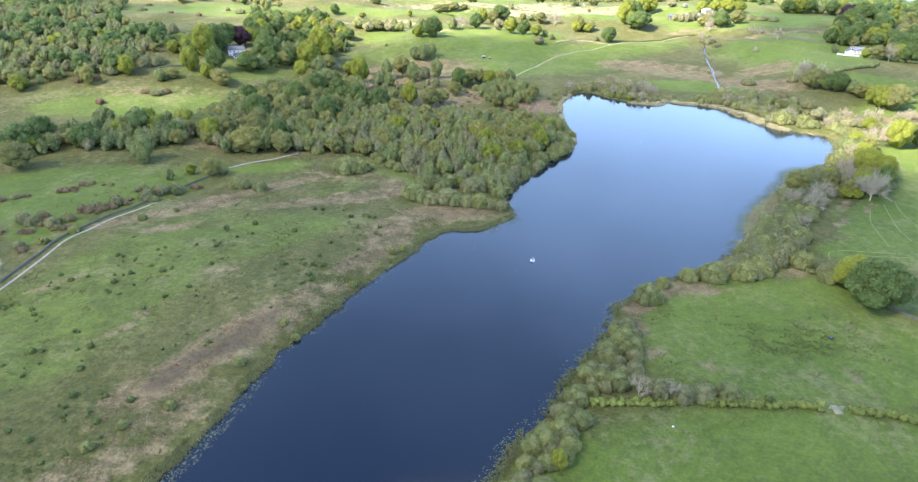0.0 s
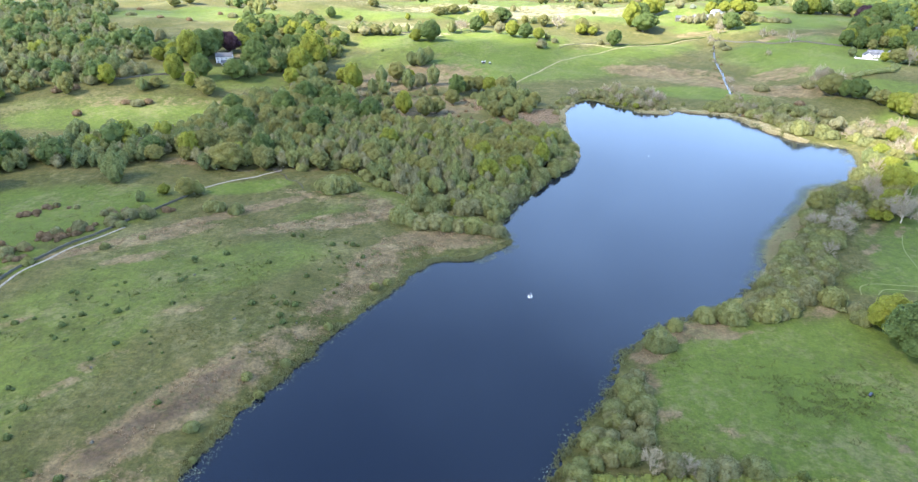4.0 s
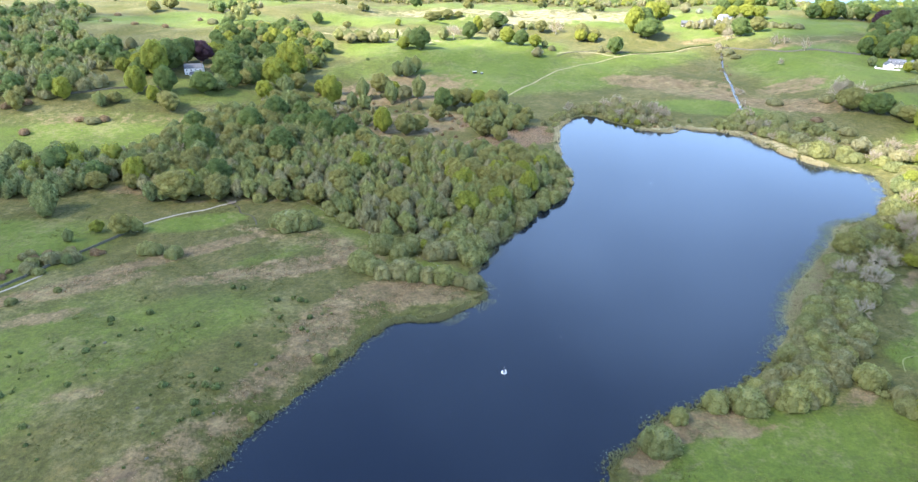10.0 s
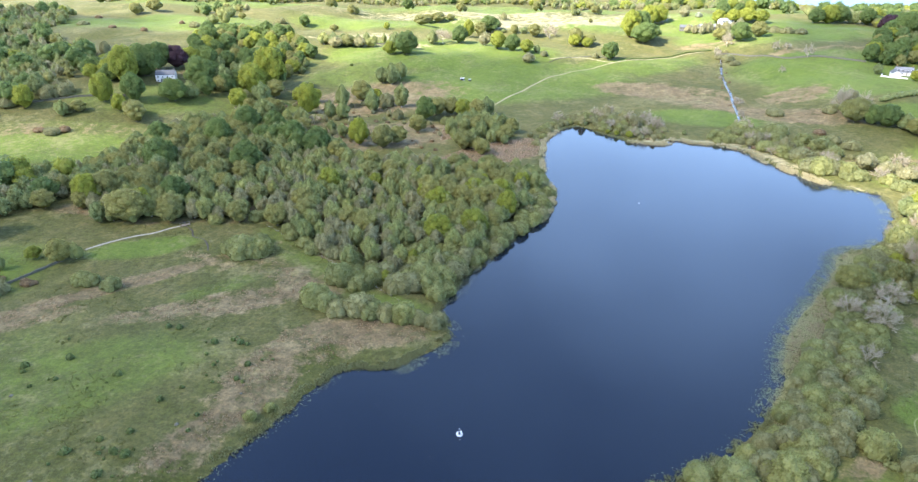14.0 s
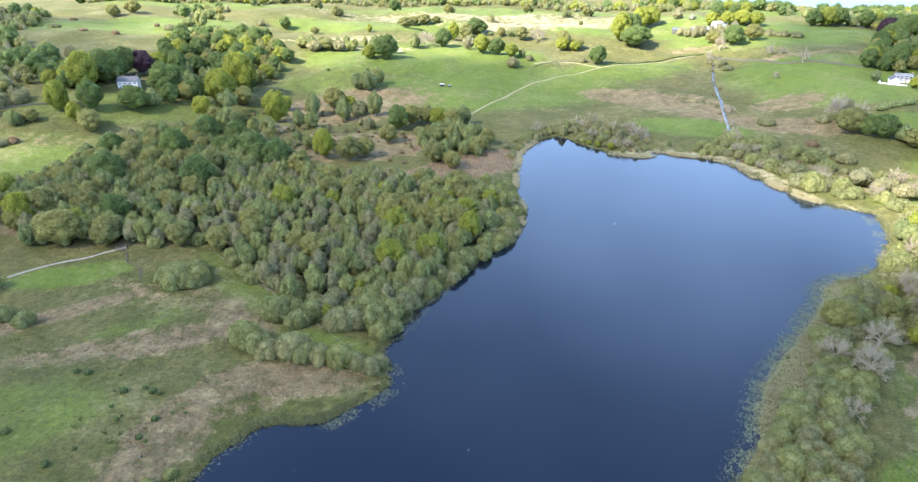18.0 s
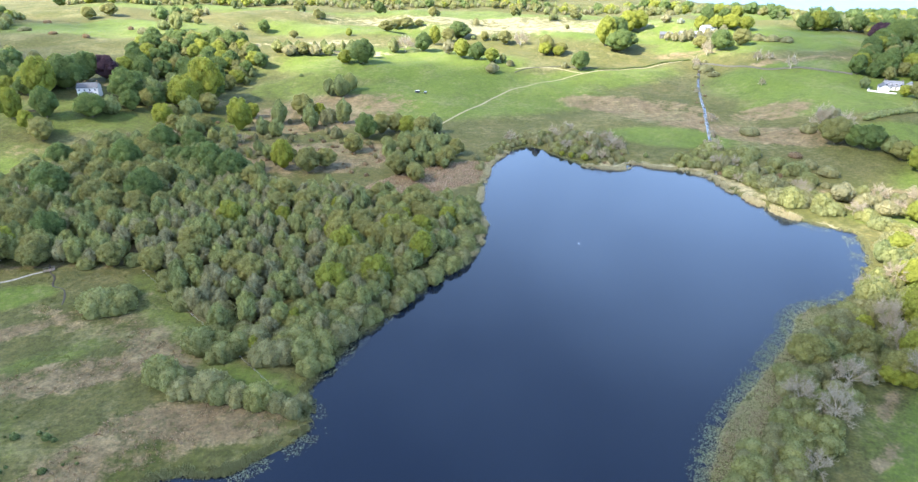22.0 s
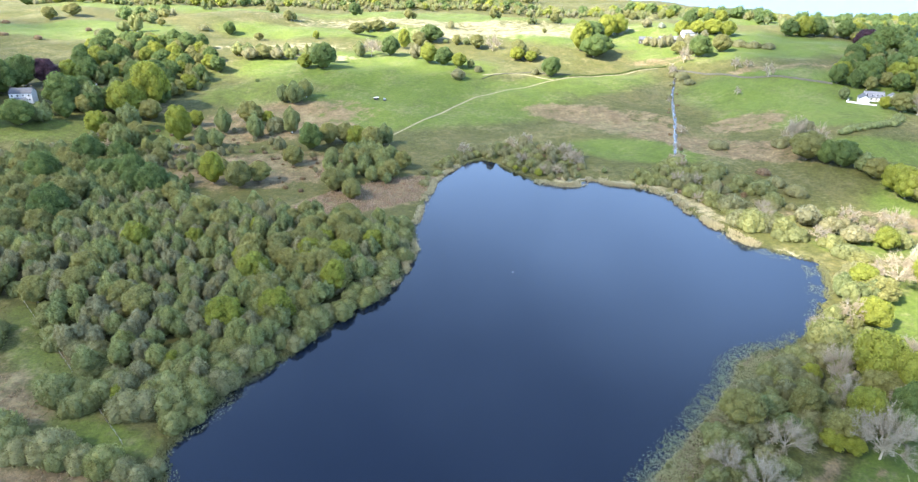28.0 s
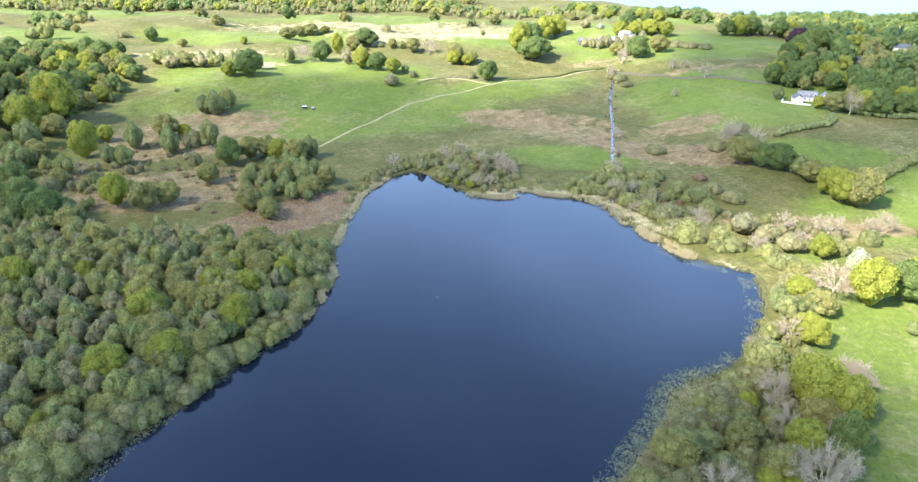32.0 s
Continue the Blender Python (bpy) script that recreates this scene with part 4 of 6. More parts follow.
# scattered trees of the moor
for x, y, k, s, tall in [(-129, 604, "oak", 1.79, 1.42), (-135, 579, "oak", 1.72, 1.21), (-122, 558, "alder", 1.90, 0.88), (-86, 546, "oak", 1.29, 1.59), (-65, 563, "alder", 1.51, 1.26), (-43, 557, "alder", 1.46, 1.20), (-54, 582, "olive", 1.59, 0.93), (-34, 571, "grey_willow", 1.90, 1.32),
     (-23, 567, "birch", 1.55, 1.21), (-43, 584, "oak", 0.70, 1.18), (-69, 537, "alder", 1.28, 1.02), (-60, 536, "alder", 1.32, 0.92), (-3, 536, "sycamore", 1.04, 1.14), (5, 548, "olive", 1.27, 1.03), (14, 551, "olive", 1.28, 0.98), (23, 544, "oak", 1.12, 1.08),
     (33, 539, "olive", 1.36, 1.08), (39, 548, "alder", 1.54, 1.00), (37, 510, "birch", 1.58, 1.00), (44, 504, "birch", 1.37, 1.13), (49, 509, "alder", 1.30, 1.07), (25, 520, "alder", 1.36, 0.91), (-6, 508, "olive", 1.17, 0.98), (-16, 479, "olive", 1.16, 0.88),
     (-39, 476, "oak", 0.90, 1.56), (-24, 471, "olive", 1.27, 1.12), (-22, 536, "grey_willow", 1.14, 1.60), (-81, 495, "grey_willow", 1.90, 0.98), (-111, 525, "alder", 1.78, 0.85), (-84, 519, "birch", 1.38, 0.89), (-37, 628, "alder", 1.90, 0.93), (-45, 630, "alder", 1.45, 1.00),
     (-31, 638, "birch", 1.54, 1.09), (-32, 703, "sycamore", 1.47, 0.95), (-47, 703, "oak", 1.04, 0.91), (-33, 732, "alder", 1.29, 1.16), (-45, 727, "alder", 1.85, 0.92), (-85, 755, "alder", 0.76, 1.12), (-77, 758, "alder", 0.91, 1.07), (-69, 756, "birch", 0.96, 1.03),
     (-91, 753, "birch", 1.29, 0.60), (-60, 761, "birch", 0.80, 1.39), (-98, 749, "alder", 1.22, 0.90), (-106, 741, "alder", 1.51, 0.88)]:
    plant(k, x, y, s, tall)
grow([(-130, 480), (-60, 470), (-40, 460), (-30, 490), (-70, 525), (-110, 545), (-150, 560)], 11.5, 31, [("birch", 2), ("olive", 2), ("alder", 2), ("grey_willow", 2), ("bare", 0.5)], (0.6, 1.05), 0.6)
grow([(18, 470), (34, 455), (60, 500), (54, 520), (30, 535), (10, 530)], 7.5, 32, [("birch", 3), ("olive", 1), ("alder", 2), ("willow", 1)], (0.75, 1.1), 0.8)

grow([(-125, 500), (-60, 480), (10, 465), (20, 500), (-10, 545), (-70, 590), (-130, 570)], 8.5, 34, [("gorse", 5), ("grey_willow", 2), ("pale_birch", 1)], (0.35, 0.8), 0.6)

# ---- trees of the pastures ----
for x, y, k, s, tall in [(-12, 758, "birch", 1.90, 0.83), (-2, 762, "bare", 1.60, 1.09), (15, 765, "sycamore", 1.22, 1.06), (23, 802, "oak", 1.00, 1.60), (39, 747, "pale_birch", 1.90, 0.91), (46, 840, "sycamore", 1.79, 0.71), (35, 822, "olive", 1.40, 0.98), (52, 734, "oak", 1.30, 1.01),
     (65, 726, "sycamore", 1.06, 1.00), (78, 719, "oak", 1.18, 0.93), (88, 722, "alder", 0.95, 0.91), (78, 692, "pale_birch", 1.90, 0.60), (94, 715, "grey_willow", 1.10, 1.13), (61, 832, "alder", 0.82, 0.64), (72, 824, "olive", 0.93, 1.10), (82, 819, "alder", 1.12, 0.69),
     (92, 807, "olive", 1.36, 0.98), (107, 799, "bare", 1.45, 1.16), (130, 768, "olive", 1.38, 1.13), (143, 766, "olive", 1.27, 0.74), (154, 711, "sycamore", 1.24, 1.06), (142, 718, "grey_willow", 0.95, 1.10), (200, 805, "sycamore", 1.78, 1.05), (236, 874, "oak", 1.84, 0.96),
     (204, 782, "sycamore", 1.80, 0.70), (189, 799, "alder", 1.56, 1.12), (-24, 874, "olive", 1.15, 0.87), (-13, 875, "olive", 1.65, 0.68), (1, 880, "olive", 1.02, 0.74), (63, 898, "grey_willow", 1.05, 1.58), (162, 880, "olive", 0.51, 0.98), (294, 843, "oak", 1.10, 1.08),
     (331, 1033, "oak", 1.15, 0.96), (282, 775, "grey_willow", 1.90, 1.22), (271, 745, "bare", 1.06, 1.60), (276, 779, "olive", 1.46, 0.83), (287, 757, "sycamore", 1.32, 1.00), (309, 769, "olive", 1.90, 0.82), (322, 838, "oak", 1.70, 0.70), (335, 834, "oak", 1.60, 0.81),
     (307, 838, "oak", 1.19, 0.90), (281, 872, "blossom", 1.90, 0.64), (268, 883, "pale_birch", 1.90, 0.60), (332, 789, "grey_willow", 1.90, 0.77), (341, 778, "grey_willow", 1.90, 0.71), (352, 773, "grey_willow", 1.86, 0.66), (301, 706, "bare", 0.81, 1.45), (310, 705, "bare", 0.81, 0.87),
     (313, 670, "bare", 0.86, 1.42), (284, 648, "bare", 0.55, 1.36), (256, 717, "grey_willow", 1.30, 0.82), (256, 726, "bare", 0.61, 1.60), (261, 709, "grey_willow", 1.90, 0.77), (262, 693, "grey_willow", 1.41, 0.73), (214, 543, "bare", 0.49, 1.60), (402, 850, "sycamore", 1.31, 0.93),
     (417, 853, "oak", 1.50, 1.08), (431, 855, "sycamore", 1.34, 1.07), (444, 855, "alder", 1.90, 0.74), (457, 851, "sycamore", 1.45, 0.93), (473, 857, "oak", 1.23, 1.08), (427, 758, "purple", 1.19, 1.00), (429, 736, "sycamore", 1.64, 1.00), (416, 724, "olive", 1.57, 0.91),
     (371, 579, "bare", 1.30, 1.47), (363, 584, "olive", 1.47, 0.92), (358, 592, "oak", 0.78, 0.98), (383, 585, "oak", 1.07, 1.22), (388, 579, "sycamore", 1.14, 1.00), (279, 540, "bare", 1.24, 1.60), (288, 549, "pale_birch", 1.90, 0.77), (289, 532, "bare", 1.09, 1.40),
     (278, 518, "olive", 1.60, 0.94), (285, 512, "sycamore", 1.04, 0.95), (291, 506, "sycamore", 1.08, 0.91), (278, 529, "olive", 1.21, 0.92), (304, 478, "oak", 1.07, 1.08), (312, 466, "olive", 1.82, 0.98), (299, 499, "alder", 1.71, 0.67), (301, 491, "olive", 1.22, 0.82),
     (272, 540, "grey_willow", 1.52, 0.91), (241, 552, "grey_willow", 1.90, 0.60)]:
    plant(k, x, y, s, tall)
for x, y, k, s in [(150, 545, "birch", 0.6), (155, 530, "alder", 0.6), (165, 505, "alder", 0.4), (-77, 669, "scrub", 1.8), (337, 839, "sycamore", 0.9), (305, 862, "sycamore", 1.0)]:
    plant(k, x, y, s)

rng = random.Random(33)
for x, y in spline([(205, 512), (214, 545), (224, 583), (238, 645), (256, 712), (263, 730)], False, 7):
    if rng.random() < 0.8:
        plant(pick(rng, [("grey_willow", 3), ("gorse", 2), ("bare", 3)]), x + rng.choice((-3.2, -2.4, 2.6, 3.4)), y + rng.uniform(-2, 2), rng.uniform(0.35, 0.75), rng=rng)

# ---- east shore ----
shore_e = [(8, 108), (17, 122), (27, 138), (34, 152), (47, 172), (53, 184), (57, 180), (57, 168), (52, 154), (42, 146), (34, 138), (30, 126), (20, 110), (12, 98)]
grow(shore_e, 4.0, 41, [("willow", 5), ("grey_willow", 4)], (0.62, 0.95), 0.97, 0.3)
for x, y, k, s, tall in [(66, 197, "willow", 1.35, 1.14), (74, 208, "willow", 0.80, 1.11), (86, 214, "willow", 1.02, 0.98), (94, 213, "willow", 1.42, 1.07), (103, 217, "grey_willow", 1.24, 1.09), (107, 215, "willow", 1.33, 0.98), (92, 217, "grey_willow", 0.72, 1.19), (50, 145, "bare", 0.70, 1.32),
     (55, 144, "grey_willow", 0.88, 1.55), (58, 143, "bare", 0.55, 1.37), (62, 143, "grey_willow", 1.05, 1.12), (68, 144, "grey_willow", 1.06, 0.99), (75, 144, "willow", 1.1, 1.0), (86, 143, "scrub", 1.44, 1.28), (142, 206, "oak", 1.06, 1.08), (144, 194, "sycamore", 1.46, 0.89),
     (133, 224, "willow", 1.28, 1.09), (138, 217, "grey_willow", 0.93, 1.32), (137, 212, "willow", 1.04, 0.87)]:
    plant(k, x, y, s, tall)
for x, y, k, s in [(24, 118, "oak", 0.4), (100, 221, "willow", 1.0)]:
    plant(k, x, y, s)
shore_e2 = [(100, 224), (117, 240), (126, 258), (137, 268), (150, 281), (157, 295), (164, 308), (179, 323), (194, 337), (205, 343), (212, 332), (207, 316), (196, 302),
            (184, 299), (177, 296), (170, 282), (158, 268), (146, 248), (134, 232), (120, 217), (104, 212)]
grow(shore_e2, 4.7, 42, lambda x, y: [("willow", 5), ("grey_willow", 5), ("bare", 0.25)] if y < 300 else [("willow", 6), ("grey_willow", 4), ("olive", 0.3), ("alder", 0.3), ("bare", 0.5)], (0.8, 1.15), 0.97, 3.0)
for x, y, k, s, tall in [(214, 326, "oak", 1.32, 1.12), (219, 320, "oak", 1.0, 1.23), (202, 308, "oak", 0.9, 1.08), (230, 357, "oak", 0.95, 0.94), (240, 383, "oak", 0.9, 0.85), (212, 307, "sycamore", 0.62, 1.60), (213, 319, "olive", 1.11, 0.88), (176, 296, "bare", 1.21, 0.94),
     (199, 294, "bare", 1.48, 1.22), (204, 328, "bare", 0.88, 1.59), (255, 387, "bare", 1.82, 0.76), (200, 314, "bare", 0.75, 1.60), (224, 358, "bare", 0.91, 1.16), (210, 345, "willow", 1.88, 1.00), (238, 379, "grey_willow", 1.4, 1.02), (243, 393, "grey_willow", 1.4, 0.99),
     (242, 374, "olive", 1.23, 0.78), (193, 296, "oak", 0.48, 1.01), (189, 298, "oak", 0.56, 0.81), (207, 301, "alder", 1.18, 1.04), (196, 326, "oak", 0.47, 1.08), (203, 301, "bare", 0.91, 1.16), (234, 491, "willow", 1.54, 0.78), (240, 480, "willow", 1.90, 0.81),
     (250, 488, "grey_willow", 1.50, 0.85), (239, 463, "willow", 1.36, 1.05), (255, 475, "grey_willow", 1.56, 0.79), (225, 509, "willow", 1.90, 0.68), (204, 475, "willow", 1.62, 0.87), (210, 466, "willow", 1.59, 0.87), (217, 457, "grey_willow", 1.90, 0.86), (215, 491, "willow", 1.61, 0.77),
     (219, 436, "willow", 1.90, 1.04), (231, 432, "willow", 1.60, 0.97), (245, 440, "pale_birch", 1.74, 0.67), (234, 426, "willow", 1.50, 0.75), (248, 409, "willow", 1.50, 0.73), (245, 418, "willow", 1.23, 1.05), (267, 417, "oak", 0.83, 1.02), (276, 407, "blossom", 1.90, 1.12),
     (280, 435, "bare", 1.34, 0.95), (256, 422, "pale_birch", 1.78, 0.60), (251, 432, "pale_birch", 1.63, 0.60), (263, 380, "oak", 1.25, 1.26), (250, 504, "gorse", 1.90, 0.79), (206, 516, "willow", 1.80, 0.73), (215, 439, "grey_willow", 1.64, 1.10), (224, 435, "grey_willow", 1.64, 1.10),
     (247, 396, "olive", 1.16, 0.67), (275, 422, "willow", 1.73, 0.85), (305, 470, "oak", 1.21, 1.08), (311, 466, "olive", 1.90, 0.92)]:
    plant(k, x, y, s, tall)
for x, y, k, s in [(165, 281, "bare", 1.15), (206, 306, "grey_willow", 1.3), (278, 382, "sycamore", 1.1), (286, 386, "oak", 1.2), (292, 378, "sycamore", 1.0), (267, 361, "alder", 0.55), (160, 182, "sycamore", 0.9), (300, 436, "bare", 1.0), (308, 440, "bare", 1.0), (314, 446, "birch", 0.8), (320, 430, "olive", 1.0), (294, 428, "willow", 1.2), (330, 436, "grey_willow", 1.2)]:
    plant(k, x, y, s)
grow([(204, 349), (215, 364), (227, 380), (233, 396), (240, 404), (247, 388), (240, 364), (228, 342), (212, 330)], 6.0, 44, [("willow", 4), ("grey_willow", 3), ("birch", 1.5), ("alder", 1.5), ("bare", 0.7), ("oak", 0.3)], (0.7, 1.05), 0.95, 2.2)
thicket = [(184, 300), (193, 296), (203, 293), (216, 306), (230, 327), (237, 345), (230, 350), (222, 344), (212, 332), (204, 314), (194, 304)]
grow(thicket, 6.0, 45, [("bare", 3), ("grey_willow", 3), ("willow", 2), ("olive", 1), ("pale_birch", 1)], (0.75, 1.05), 0.85, 3.0)

# scrub behind the north-east shore and the carr along the north shore
scrub_ne = [(192, 492), (204, 462), (214, 437), (226, 420), (240, 412), (262, 424), (292, 432), (270, 446), (246, 462), (232, 480), (216, 500)]
grow(scrub_ne, 6.2, 51, [("willow", 3), ("grey_willow", 4), ("gorse", 0.8), ("bare", 0.7), ("pale_birch", 0.8)], (0.5, 0.95), 0.85, 3.0)
for x, y, s in [(238, 478, 0.95), (232, 491, 0.8), (256, 473, 0.7), (240, 463, 0.7), (222, 498, 1.0), (214, 506, 1.0), (226, 505, 0.9), (205, 500, 0.9), (198, 505, 0.8), (245, 485, 0.7), (262, 452, 0.8)]:
    plant("willow", x, y, s)
grow([(182, 489), (200, 484), (212, 510), (205, 520), (190, 510), (178, 500)], 5.0, 52, [("willow", 6), ("grey_willow", 2)], (0.6, 0.9), 0.9, 2.5)
grow([(78, 505), (86, 522), (99, 531), (114, 516), (130, 498), (146, 492), (154, 502), (156, 528), (146, 545), (118, 556), (94, 540), (78, 526)], 4.6, 53, [("grey_willow", 6), ("willow", 3), ("gorse", 3), ("pale_birch", 1), ("bare", 0.8)], (0.5, 0.95), 0.92, 3.0)
for x, y, s in [(122, 505, 0.3), (129, 500, 0.36), (117, 509, 0.28)]:
    plant("oak", x, y, s)
grow([(72, 470), (78, 500), (84, 520), (76, 524), (66, 500), (62, 476)], 5, 54, [("grey_willow", 5), ("willow", 3)], (0.4, 0.8), 0.5, 3.0)

# ---- woods of the west farm and the east ridge ----
grow([(-262, 560), (-232, 545), (-212, 572), (-205, 592), (-222, 606), (-252, 600)], 10.5, 61, [("sycamore", 5), ("oak", 2), ("alder", 2)], (0.8, 1.1), 0.95)
grow([(-178, 548), (-160, 545), (-112, 632), (-118, 700), (-160, 770), (-230, 740), (-205, 625), (-178, 606), (-172, 580)], 11.0, 62, [("sycamore", 4), ("alder", 2), ("oak", 3), ("olive", 3)], (0.8, 1.15), 0.95)
for x, y, k, s, tall in [(-259, 505, "oak", 1.05, 1.35), (-215, 519, "oak", 1.20, 1.47), (-199, 507, "oak", 0.78, 1.37), (-197, 524, "sycamore", 1.09, 1.24), (-188, 503, "olive", 1.29, 0.78), (-231, 500, "grey_willow", 1.58, 0.96), (-223, 502, "olive", 0.98, 0.80), (-174, 533, "sycamore", 1.40, 0.82),
     (-167, 542, "alder", 1.76, 0.74), (-170, 573, "sycamore", 1.57, 0.91), (-155, 577, "alder", 1.90, 1.06), (-148, 598, "alder", 1.90, 1.07), (-131, 610, "oak", 1.80, 1.25), (-133, 591, "oak", 1.09, 1.23), (-119, 579, "olive", 1.41, 0.92), (-215, 552, "oak", 1.54, 1.51),
     (-212, 574, "sycamore", 1.69, 0.96), (-214, 602, "sycamore", 1.33, 1.11), (-220, 579, "oak", 1.37, 1.33), (-203, 609, "purple", 1.26, 1.00), (-232, 567, "alder", 1.79, 1.05), (-253, 522, "grey_willow", 1.90, 1.22), (-263, 527, "alder", 1.90, 0.91), (-246, 528, "grey_willow", 1.90, 1.01),
     (-272, 507, "grey_willow", 1.90, 1.01), (-133, 540, "oak", 1.00, 1.16), (-123, 534, "olive", 1.13, 0.98), (-98, 574, "oak", 1.19, 0.94), (-88, 576, "oak", 0.82, 1.08), (-233, 474, "gorse", 1.90, 0.73), (-224, 472, "grey_willow", 1.64, 0.60), (-218, 475, "gorse", 1.56, 1.09),
     (-281, 487, "olive", 1.03, 1.23), (-327, 480, "olive", 1.17, 0.98), (-230, 496, "alder", 1.26, 0.89), (-183, 495, "olive", 1.36, 0.91), (-256, 452, "gorse", 1.51, 1.27), (-231, 409, "alder", 1.82, 0.75), (-211, 411, "alder", 1.90, 0.68), (-177, 343, "alder", 1.72, 1.04),
     (-175, 391, "grey_willow", 1.90, 1.47), (-169, 372, "olive", 1.15, 0.85), (-145, 384, "olive", 1.38, 1.09), (-151, 377, "oak", 1.04, 1.40), (-124, 361, "olive", 1.79, 0.78), (-121, 367, "oak", 0.94, 1.21), (-237, 327, "olive", 1.74, 0.81), (-147, 418, "bare", 0.91, 1.37)]:
    plant(k, x, y, s, tall)
for x, y, k, s in [(-290, 490, "gorse", 2.0), (-280, 496, "gorse", 1.8), (-324, 472, "oak", 1.0)]:
    plant(k, x, y, s)
RIDGE = [(400, 690), (440, 585), (560, 600), (640, 800), (600, 900), (470, 870), (436, 776)]
RIDGE_EDGE = [(352, 665), (356, 640), (380, 632), (392, 600), (376, 590), (420, 566), (440, 585), (400, 690), (436, 776), (400, 720)]
grow(RIDGE_EDGE, 11.5, 63, [("sycamore", 6), ("alder", 1), ("olive", 2), ("oak", 1), ("bare", 0.4)], (0.85, 1.15), 0.9)
for x, y in [(438, 770), (345, 620)]:
    plant("purple" if y > 700 else "alder", x, y, 1.0)
for x, y in [(470, 760), (478, 770), (560, 820)]:
    plant("conifer", x, y, 1.0)

# ---- distant woodland ----
FAR = ["sycamore", "alder", "olive", "oak", "birch", "pale_birch"]


def far_wood(name, polys, gap, seed, weights, label, leafy=0.13, coarse=False):
    rng = random.Random(seed)
    s = Soup()
    for i, poly in enumerate(polys):
        for x, y in spots(poly, gap, seed + i, 0.93):
            k = pick(rng, list(zip(FAR, weights)))
            size = rng.uniform(0.8, 1.2)
            crown_soup(k, rng.randrange(10 ** 6), s, FAR.index(k), True, (x, y, gz(x, y) - 0.8), size, leafy, coarse)
    return tagged(new(name, s.mesh(name, [LEAF[k] for k in FAR])), label, "woodland", kind="stuff")


# grey half-leafed birch, its share raised so leaf colour stands in for distance haze
far_wood("far_woodland", [[(-420, 480), (-335, 472), (-288, 494), (-240, 532), (-262, 556), (-258, 600), (-285, 640), (-330, 680), (-420, 720), (-560, 640)],
                          [(-560, 640), (-420, 700), (-380, 760), (-420, 860), (-640, 860)]], 10.0, 71, (1.2, 4, 1.6, 0.25, 4, 4), "dense mixed woodland on the western slope", 0.10)
far_wood("meadow_woodland", [BAND], 7.0, 73, (1, 4, 0.5, 0.3, 3, 1.5), "strip of mixed woodland between two meadows")
far_wood("ridge_woodland", [RIDGE], 12.5, 74, (5, 3, 3, 1.5, 0.5, 0.5), "broadleaf woodland on the eastern ridge")
far_wood("hilltop_woodland", [[(-310, 890), (-260, 930), (-235, 900), (-270, 870)], [(-300, 1080), (-100, 1110), (60, 1150), (230, 1085), (330, 1100), (330, 1160), (100, 1230), (-350, 1230)],
                              [(-480, 1000), (-300, 1040), (-300, 1120), (-520, 1160)], [(-350, 1230), (100, 1230), (200, 1330), (-400, 1400)],
                              [(395, 865), (470, 870), (600, 900), (640, 1000), (520, 960), (410, 890)], [(420, 1090), (520, 1060), (640, 1050), (700, 1130), (480, 1150)], [(640, 1000), (640, 800), (800, 850), (900, 1050)],
                              [(390, 1110), (300, 1160), (330, 1240), (430, 1180)]], 12.5, 72, (1.5, 3, 2.5, 1.2, 4, 4), "sunlit mixed woodland on the far hills", 0.07, True)
far_wood("horizon_woodland", [[(410, 890), (520, 960), (640, 1000), (860, 1080), (824, 1150), (618, 1120), (520, 1040), (430, 950)], [(345, 974), (400, 982), (415, 930), (490, 1114), (401, 1166), (340, 1060)]],
         14.5, 75, (4, 3, 3, 1, 1, 1), "tall broadleaf woodland before the large lake", 0.09, True)
for x, y, k, s, tall in [(-64, 815, "oak", 0.54, 1.29), (-121, 816, "olive", 0.94, 0.84), (-92, 740, "olive", 1.56, 0.75), (-81, 740, "pale_birch", 1.90, 0.62), (-103, 733, "pale_birch", 1.90, 0.62), (-70, 742, "birch", 1.90, 0.60), (-116, 743, "birch", 1.90, 0.65), (-29, 845, "olive", 1.90, 0.60),
     (129, 763, "oak", 1.20, 0.99), (140, 760, "oak", 1.00, 0.86), (189, 793, "oak", 1.58, 1.44), (224, 866, "oak", 1.64, 1.16), (198, 773, "sycamore", 1.82, 0.75), (-358, 759, "grey_willow", 1.90, 0.60), (-316, 734, "gorse", 1.90, 0.60), (-278, 646, "grey_willow", 1.49, 1.48),
     (-322, 600, "gorse", 1.90, 0.81), (-354, 862, "olive", 1.56, 0.88), (-345, 888, "olive", 1.75, 0.71), (-285, 732, "gorse", 1.70, 0.95), (-245, 857, "alder", 1.90, 0.68), (-230, 796, "birch", 1.90, 1.05), (-254, 776, "grey_willow", 1.90, 0.73), (-243, 796, "alder", 1.90, 0.60),
     (-272, 788, "gorse", 1.45, 1.19), (-159, 843, "sycamore", 0.85, 1.0), (-226, 839, "olive", 0.86, 0.82), (-384, 835, "gorse", 1.90, 0.81), (-185, 842, "grey_willow", 1.90, 0.79)]:
    plant(k, x, y, s, tall)
